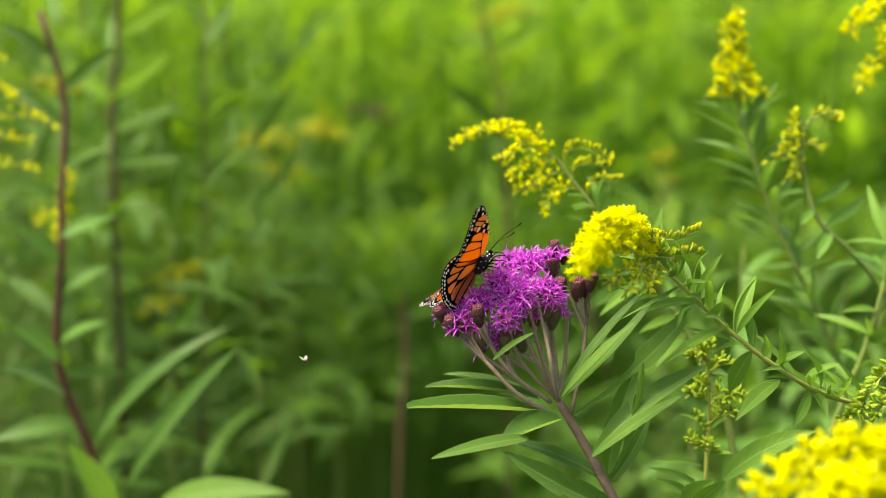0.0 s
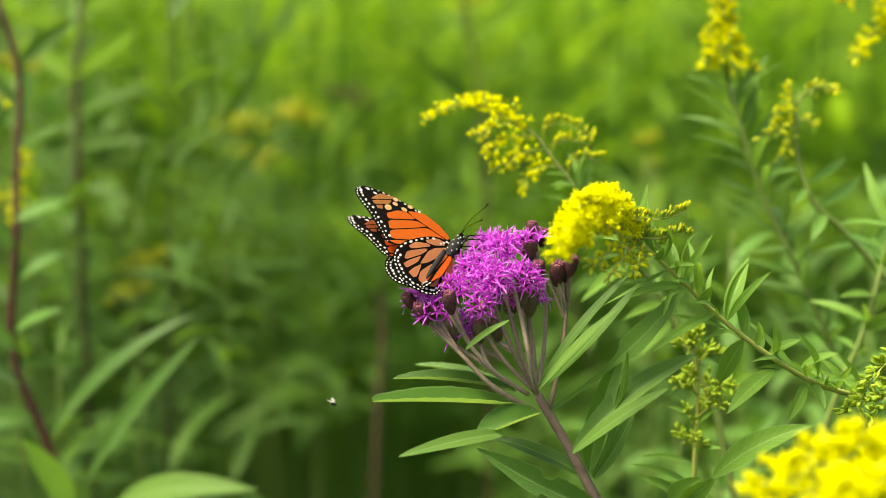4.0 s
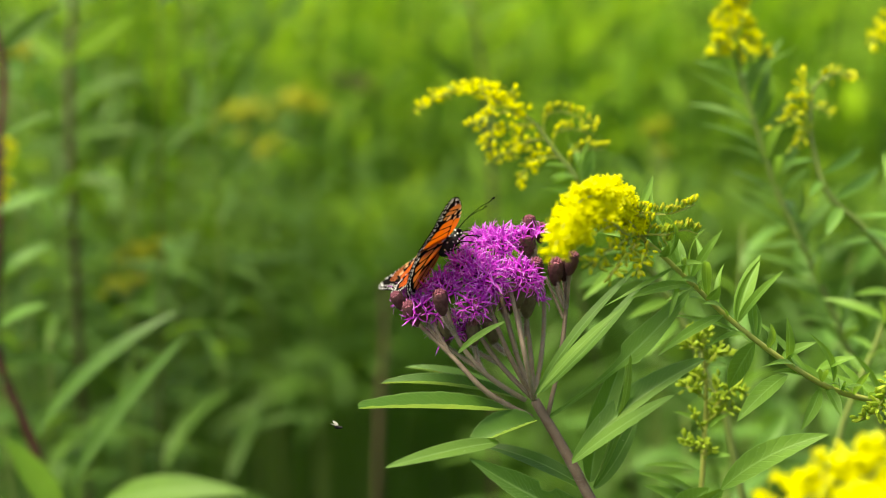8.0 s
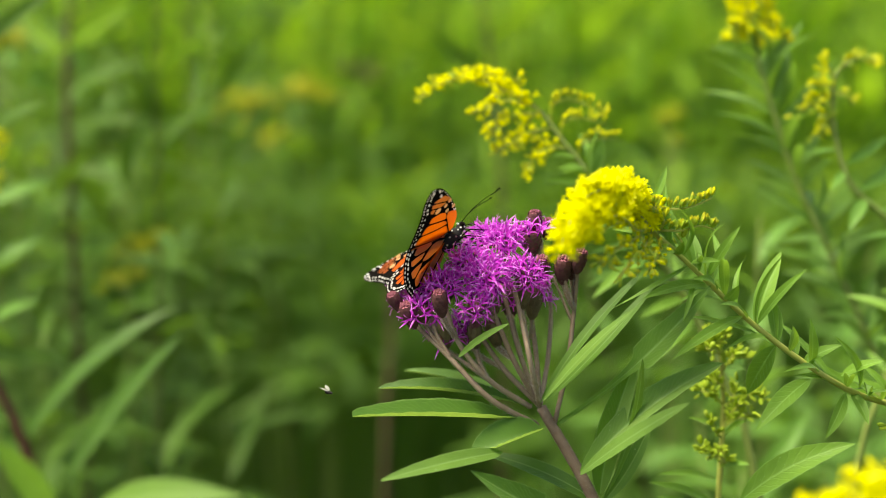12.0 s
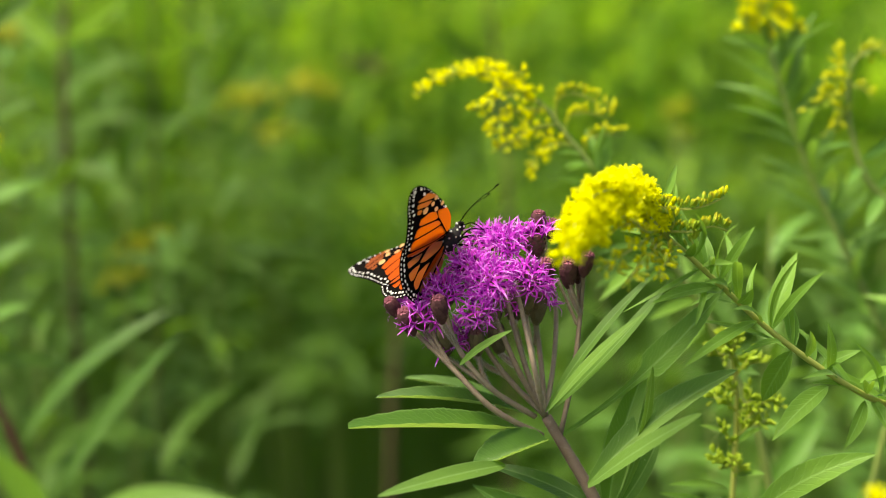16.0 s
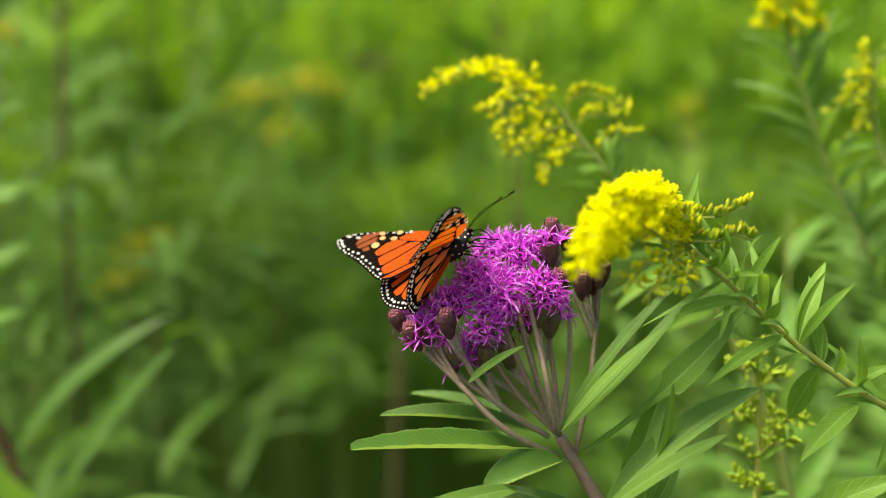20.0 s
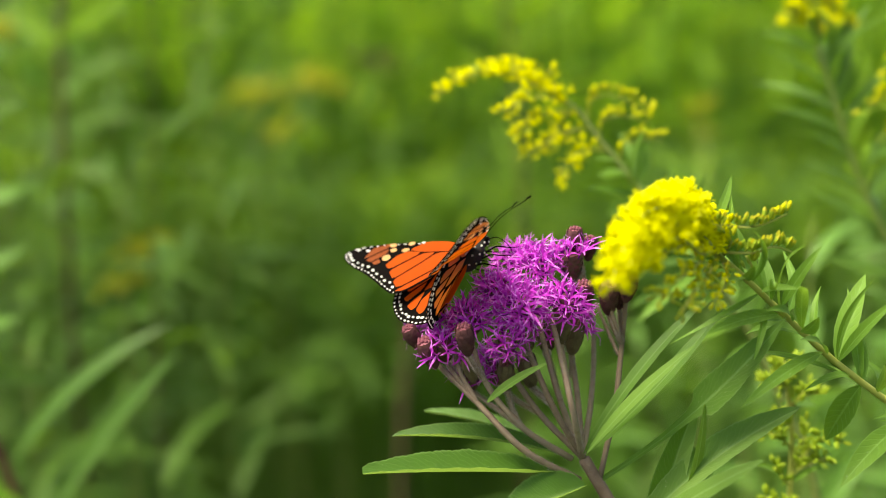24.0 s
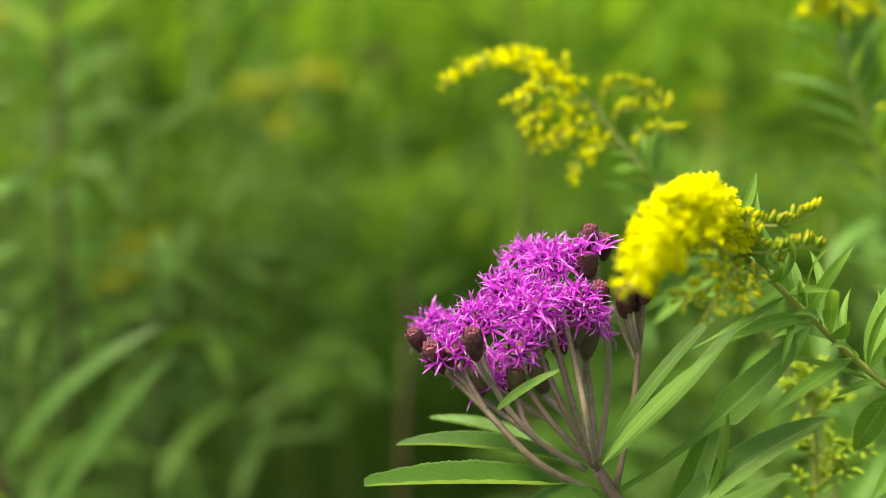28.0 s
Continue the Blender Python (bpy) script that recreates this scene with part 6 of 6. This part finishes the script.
def wing(thing_, name, outline, cells, apex, buff, side, low_mat, rows, rnd, label):
    """A black-veined frame with the coloured cells and the pale dots set into it."""
    pieces = [("cell", rounded(drawn_in(p, 1.03), 2, 0.13), (ORANGE, low_mat), 0.11) for p in cells] + [("cell", rounded(drawn_in(p, 1.06), 2, 0.13), (RUST, BUFFDARK), 0.11) for p in apex]
    pieces += [("spot", oval(c, a / 5.6, b / 5.6, rnd.uniform(0.1, 0.6)), (AMBER if a > 6 else WHITE,) * 2, 0.15) for c, a, b in buff]
    for first, last, inset, step, a, b, shift in rows:
        for c, turn in edge_spots(outline, first, last, inset, step, rnd, shift):
            k = rnd.uniform(0.75, 1.2)
            pieces.append(("spot", oval((c.x, c.y), a * k, b * k, turn), (WHITE, WHITE), 0.15))
    edge = rounded(outline, 1)
    pieces = [q for q in pieces if inside((sum(p[0] for p in q[1]) / len(q[1]), sum(p[1] for p in q[1]) / len(q[1])), edge)]
    pane = part(name, wing_sheet(name, edge, side, -0.07, 0.07, [drawn_in(q[1]) for q in pieces]), BLACK, thing_, None, label)
    for kind, poly, slots, z in pieces:
        part(kind, wing_sheet(kind, poly, side, -z, z, (), slots), None, pane)
    return pane


BUFFDARK = plain_material("brown_buff_scale", (0.34, 0.14, 0.045), (0.42, 0.20, 0.07), 500.0, 0.6, 0.55, (0.8, 0.45, 0.16), 0.15)
THIN_ORANGE = plain_material("under_orange_scale", (0.54, 0.12, 0.012), (0.66, 0.16, 0.018), 500.0, 0.6, 0.55, (1.0, 0.48, 0.09), 0.15)


def lathe(profile, sides=14, squash=1.0):
    """Rings of (y, radius) round the y axis, in millimetres."""
    verts, faces = [], []
    for y, r in profile:
        verts += [(math.cos(a) * r * MM, y * MM, math.sin(a) * r * squash * MM) for a in (math.tau * k / sides for k in range(sides))]
    for i in range(len(profile) - 1):
        for k in range(sides):
            a, b = i * sides + k, i * sides + (k + 1) % sides
            faces.append((a, b, b + sides, a + sides))
    faces.append(tuple(range(sides)))
    faces.append(tuple((len(profile) - 1) * sides + k for k in range(sides))[::-1])
    return verts, faces


def butterfly():
    rnd = random.Random(61)
    t = thing("butterfly", (0, 0, 0), "orange black-veined butterfly with white-dotted wing borders on the ironweed", "butterfly")
    drop = Matrix.Translation((0, -0.8 * MM, -1.5 * MM))

    def lump(name, profile, material, label="", m=drop, squash=1.0):
        v, f = lathe(profile, 14, squash)
        return part(name, mesh_of(name, v, f), material, t, m, label)

    thorax = lump("thorax", ((-5, 1.2), (-4, 2.2), (-2, 2.9), (1, 3.1), (3.5, 2.6), (5.2, 1.6), (5.8, 0.9)), FUZZ, "black thorax with white dots")
    head = lump("head", ((5.2, 0.8), (5.8, 1.5), (7.0, 1.9), (8.2, 1.5), (8.9, 0.7)), FUZZ, "black head with white dots")
    lump("abdomen", ((-3.6, 1.2), (-6, 1.3), (-10, 1.35), (-15, 1.2), (-18, 0.9), (-20, 0.5), (-21, 0.2)), FUZZ, "slim black abdomen", Matrix.Translation((0, -0.8 * MM, 1.3 * MM)))
    for owner, count, y0, y1, r in ((thorax, 22, -3.5, 4.5, 2.95), (head, 9, 6.0, 8.0, 1.85)):
        for k in range(count):
            a = k * 2.4
            y = y0 + (y1 - y0) * (k + 0.5) / count
            rr = r * (1 - 0.25 * abs((y - (y0 + y1) / 2) / ((y1 - y0) / 2)) ** 2)
            v, f = lathe(((-0.38, 0.1), (-0.2, 0.36), (0.2, 0.36), (0.38, 0.1)), 6)
            part("spot", mesh_of("spot", v, f), WHITE, owner, drop @ Matrix.Translation((math.cos(a) * rr * MM, y * MM, math.sin(a) * rr * MM)))
    for s in (1, -1):
        v, f = lathe(((-0.9, 0.2), (-0.6, 0.75), (0, 1.0), (0.6, 0.75), (0.9, 0.2)), 10)
        part("eye", mesh_of("eye", v, f), BLACK, head, drop @ Matrix.Translation((s * 1.5 * MM, 7.3 * MM, 0.3 * MM)))
        o = Vector((s * 0.6, 8.4, 0.9)) * MM
        v, f = tube_data([(0, 0, 0), Vector((s * 1.4, 6, -0.2)) * MM, Vector((s * 2.8, 12, -1.5)) * MM, Vector((s * 3.8, 16.5, -3.2)) * MM], 0.00014, 0.00014, 5, 14)
        ant = part("antenna", mesh_of("antenna", v, f), BLACK, t, drop @ Matrix.Translation(o), "thin black clubbed antenna")
        v, f = tube_data([(0, 0, 0), Vector((s * 0.5, 1.4, -0.1)) * MM, Vector((s * 1.0, 2.2, -0.5)) * MM], 0.0002, 0.00038, 6, 5)
        part("club", mesh_of("club", v, f), BLACK, ant, drop @ Matrix.Translation(o + Vector((s * 3.75, 16.3, -3.15)) * MM))
        for y, reach, down in ((3.5, 5, 7), (1.0, 6, 6), (-1.5, 5, 6)):
            o = Vector((s * 1.4, y, -2.2)) * MM
            v, f = tube_data([(0, 0, 0), Vector((s * reach * 0.6, 1.5 + y * 0.4, -1.0)) * MM, Vector((s * reach * 0.75, 3 + y * 0.6, -down * 0.6)) * MM, Vector((s * reach * 0.6, 5 + y * 0.8, -down)) * MM], 0.0003, 0.00014, 5, 12)
            part("leg", mesh_of("leg", v, f), BLACK, t, drop @ Matrix.Translation(o))
    v, f = tube_data([(0, 0, 0), Vector((0, 2.5, -2)) * MM, Vector((0, 3.0, -6)) * MM, Vector((0, 2.0, -9)) * MM], 0.00018, 0.00012, 5, 10)
    part("proboscis", mesh_of("proboscis", v, f), BLACK, t, drop @ Matrix.Translation(Vector((0, 8.4, -0.8)) * MM))
    wings = {}
    for s, word in ((1, "right"), (-1, "left")):
        wings["fore", s] = wing(t, "forewing", sized((FORE,), 1.02)[0], sized(FORE_CELLS, 1.02), sized(FORE_APEX, 1.02), FORE_BUFF, s, THIN_ORANGE, ((6, 13, 0.9, 1.75, 0.42, 0.32, 0.0), (6, 13, 2.6, 2.6, 0.62, 0.46, 1.2), (3, 6, 0.7, 2.6, 0.6, 0.25, 0.5)), rnd, "orange and black forewing with white border dots")
        wings["hind", s] = wing(t, "hindwing", sized((HIND,), 0.95)[0], sized(HIND_CELLS, 0.95), (), (), s, TAN, ((6, 14, 0.9, 1.9, 0.5, 0.34, 0.0), (6, 14, 2.6, 2.3, 0.66, 0.5, 1.0), (2, 6, 1.0, 2.8, 0.75, 0.5, 0.5)), rnd, "hindwing, buff below and orange above, with white border dots")
    for s in (1, -1):
        for k in range(3):
            part("spot", wing_sheet("spot", oval((2.0 + k * 1.2, 0.4 - k * 0.9), 0.6, 0.5, 0), s, -0.2, 0.2), WHITE, wings["hind", s])
    return t, wings


MONARCH, WINGS = butterfly()

# ---- small fly that hovers below the flower ----
def small_fly():
    t = thing("fly", (0, 0, 0), "tiny dark hovering fly with clear wings", "insect")
    v, f = lathe(((-1.6, 0.2), (-1.2, 0.5), (-0.2, 0.6), (0.6, 0.7), (1.2, 0.55), (1.6, 0.2)), 8)
    part("body", mesh_of("body", v, f), FUZZ, t)
    for s in (1, -1):
        part("wing", mesh_of("wing", *blade_data(0.0034, 0.0016, 0.02, 0.1, 0.0, 0.0, 5)), CLEAR, t, Matrix.Translation((s * 0.0003, 0.0002, 0.0005)) @ pose(0, 0, 0, 0, -25, 60 if s > 0 else 120))
    return t


FLY = small_fly()


# ---- what moves ----
def motions():
    # seconds; place and turn of the butterfly; lift of right and left forewing; sweep of right fore and hind wing; lift of right and left hindwing; sweep of left fore and hind wing; twist of right fore and hind wing, of left fore and hind wing
    rows = (
        (0, 0.0164, 0.5993, 1.0277, 44.6, -34.4, -72.2, 12, 8, -20, -22, 33, 13, -31, -11, -6, 5, -1, -3),
        (1, 0.0173, 0.5987, 1.0272, 46.5, -33.5, -71.4, 21, 19, -22, -19, 44, 24, -33, -9, -8, 4, -1, -4),
        (2, 0.0161, 0.5993, 1.0276, 49.2, -37.8, -66.5, 49, 45, -27, -18, 69, 50, -22, -15, -2, 2, -13, -2),
        (3, 0.0164, 0.5981, 1.0269, 49.1, -53.3, -73.0, 89, 74, -3, -22, 76, 70, -16, -9, 4, -4, -6, -1),
        (6, 0.0161, 0.5982, 1.0273, 50.1, -35.3, -67.7, 49, 48, -28, -16, 73, 51, -23, -11, -1, 3, -12, -1),
        (7, 0.0169, 0.5995, 1.0271, 49.7, -31.2, -71.7, 23, 17, -23, -17, 39, 22, -30, -9, -5, 4, 3, -4),
        (8, 0.0173, 0.6003, 1.0267, 44.6, -29.3, -71.1, 8, 4, -23, -21, 18, 6, -31, -13, -9, 5, 7, -3),
        (9, 0.0191, 0.6000, 1.0264, 44.0, -27.3, -67.6, 4, 1, -24, -21, 16, 5, -32, -12, -2, -3, 7, -6),
        (11, 0.0177, 0.6009, 1.0265, 45.1, -30.5, -71.4, 8, 5, -25, -19, 23, 8, -33, -12, -11, 6, 6, -3),
        (12, 0.0182, 0.6004, 1.0274, 45.8, -29.5, -72.1, 15, 14, -27, -20, 30, 16, -35, -12, -11, 7, 3, -2),
        (15, 0.0180, 0.6009, 1.0278, 49.6, -28.2, -70.8, 23, 21, -28, -17, 39, 23, -34, -10, -8, 5, 4, -2),
        (17, 0.0177, 0.5993, 1.0282, 44.6, -27.8, -69.2, 22, 24, -30, -19, 35, 22, -35, -12, -7, 9, -5, 0),
        (18.5, 0.0172, 0.6001, 1.0287, 44.8, -18.3, -67.5, 20, 30, -23, -15, 29, 22, -29, -11, -16, 8, -5, 3),
        (20, 0.0174, 0.5987, 1.0293, 43.3, -19.6, -67.7, 19, 31, -26, -19, 30, 23, -33, -15, -17, 8, -4, 3),
        (21.5, 0.0170, 0.5981, 1.0300, 42.8, -19.6, -67.4, 18, 29, -26, -19, 28, 22, -34, -14, -16, 9, -5, 3),
        (24, 0.0169, 0.5985, 1.0297, 44.2, -20.4, -65.3, 17, 29, -26, -18, 28, 21, -32, -14, -16, 9, -5, 3),
        (24.3, 0.0179, 0.5956, 1.0297, 46.9, -15.6, -61.5, 27, 32, -20, -14, 41, 30, -20, -12, -4, 5, -6, 1),
        (24.4, 0.0179, 0.5988, 1.0304, 52.4, -17.5, -65.2, 45, 54, -12, -16, 54, 48, -12, -10, 9, 6, 9, 1),
        (24.5, 0.0177, 0.5970, 1.0307, 52.8, -8.9, -72.9, 73, 78, -9, -13, 96, 80, -7, -8, -8, 14, 0, 0),
        (24.7, 0.0183, 0.5974, 1.0307, 53.2, -10.4, -68.5, 66, 88, -12, -14, 88, 83, -10, -7, -3, -1, 4, 0),
        (24.8, 0.0180, 0.5984, 1.0301, 59.6, -4.5, -71.0, 48, 53, -6, -7, 77, 54, -4, -4, -9, 4, -1, 0),
        (24.9, 0.0162, 0.6049, 1.0303, 64.4, -1.6, -70.2, 37, 36, -2, -16, 54, 43, -4, -13, -5, -8, -3, -7),
        (25, 0.0147, 0.6000, 1.0327, 59.6, 0.6, -58.8, 64, 87, -9, -22, 73, 80, -13, -13, -8, -5, -11, -3),
        (25.1, 0.0153, 0.5955, 1.0343, 64.8, 17.1, -87.6, 86, 85, -1, -15, 95, 85, -2, -9, -1, 8, 0, 0),
        (25.2, 0.0148, 0.5946, 1.0362, 56.4, 24.1, -74.4, 69, 81, -6, -15, 84, 78, 3, -5, -4, 11, -3, -3),
        (25.26, 0.0116, 0.5959, 1.0409, 40.5, 19.6, -55.7, 7, 14, 17, 2, 14, 10, 23, 1, -18, 6, -1, -2),
        (25.3, 0.0084, 0.5973, 1.0455, 24.5, 15.0, -37.0, -55, -53, 40, 18, -57, -58, 43, 7, -32, 2, 1, 0),
        (25.4, 0.0085, 0.5967, 1.0504, 25.0, 23.8, -50.8, -51, -56, 42, 23, -54, -59, 25, 9, -34, -16, 0, 0),
        (25.5, -0.0004, 0.5938, 1.0630, 38.4, 14.5, -51.6, -53, -56, 26, 27, -56, -59, 15, 11, -5, -3, 0, 0),
        (25.6, -0.0073, 0.5945, 1.0723, 74.2, 34.6, 11.6, -52, -49, -14, 5, -38, -48, -11, 3, -4, -34, 0, 0),
        (25.66, -0.0082, 0.5953, 1.0773, 79.2, 22.4, -24.5, 16, 19, -9, -2, 20, 15, -9, -1, -2, -10, 0, 0),
        (25.7, -0.0091, 0.5961, 1.0824, 90.6, 14.9, -59.4, 83, 87, -4, -9, 78, 79, -6, -5, -1, 14, 0, 0),
        (25.8, -0.0121, 0.5921, 1.0876, 89.4, -22.3, -103.8, 90, 90, -14, -22, 84, 83, -10, -11, 12, 6, 16, 0),
        (25.9, -0.0114, 0.6002, 1.0973, 67.3, -6.6, -64.5, 36, 39, -2, -13, 28, 41, -2, -12, 0, -1, 0, 0),
        (26, -0.0200, 0.5849, 1.1075, 44.5, 39.2, -16.7, -14, -21, 31, 13, -13, -26, 22, 7, 1, -24, 0, 0),
        (26.1, -0.0329, 0.5961, 1.1196, 44.1, 29.9, -23.4, -37, -39, -2, 26, -26, -40, -2, 15, 0, -25, 0, 0),
        (26.2, -0.0419, 0.5971, 1.1326, 44.1, 29.9, -23.4, -10, -10, -1, 8, -10, -10, -1, 5, 0, -8, 0, 0),
        (26.3, -0.0509, 0.5991, 1.1496, 44.1, 29.9, -23.4, 45, 45, -1, 8, 45, 45, -1, 5, 0, -8, 0, 0),
        (26.5, -0.0729, 0.6161, 1.1946, 44.1, 29.9, -23.4, 80, 80, -1, 8, 80, 80, -1, 5, 0, -8, 0, 0),
        (26.7, -0.1029, 0.6561, 1.2496, 44.1, 29.9, -23.4, 20, 20, -1, 8, 20, 20, -1, 5, 0, -8, 0, 0),
        (27, -0.1329, 0.7161, 1.3796, 44.1, 29.9, -23.4, 45, 45, -1, 8, 45, 45, -1, 5, 0, -8, 0, 0),
        (28, -0.3329, 1.1161, 1.7796, 44.1, 29.9, -23.4, 30, 30, -1, 8, 30, 30, -1, 5, 0, -8, 0, 0),
    )
    walk(MONARCH, [(r[0], pose(*r[1:7])) for r in rows])
    for (kind, s), pane in WINGS.items():
        lift = {("fore", 1): 7, ("fore", -1): 8, ("hind", 1): 11, ("hind", -1): 12}[kind, s]
        sweep = {("fore", 1): 9, ("hind", 1): 10, ("fore", -1): 13, ("hind", -1): 14}[kind, s]
        walk(pane, [(r[0], pose(s * 0.0006, 0, 0.0008 if kind == "fore" else 0.0004, 0, -s * r[lift], 0) @ pose(0, 0, 0, 0, 0, s * r[sweep]) @ pose(0, 0, 0, r[(15 if kind == "fore" else 16) + (0 if s > 0 else 2)], 0, 0)) for r in rows])
    walk(FLY, [(t, pose(*p, 0, 0, turn)) for t, p, turn in (
        (0.0, (-0.0647, 0.6182, 0.9761), 30), (3.0, (-0.0382, 0.6060, 0.9658), 50), (5.5, (-0.0312, 0.5926, 0.9491), 60), (8.0, (-0.0241, 0.5742, 0.9594), 80), (8.5, (-0.0193, 0.5753, 0.9650), 70), (9.5, (-0.0218, 0.5778, 0.9778), 60), (10.5, (-0.0182, 0.5795, 0.9870), 70),
        (11.0, (-0.0166, 0.5786, 0.9824), 90), (12.0, (-0.0251, 0.5772, 0.9749), 60), (12.5, (-0.0231, 0.5756, 0.9669), 40), (14.0, (-0.0453, 0.5672, 0.9235), 20), (20.0, (-0.0957, 0.5647, 0.9108), 0), (28.0, (-0.1074, 0.5646, 0.9100), 0))])



motions()
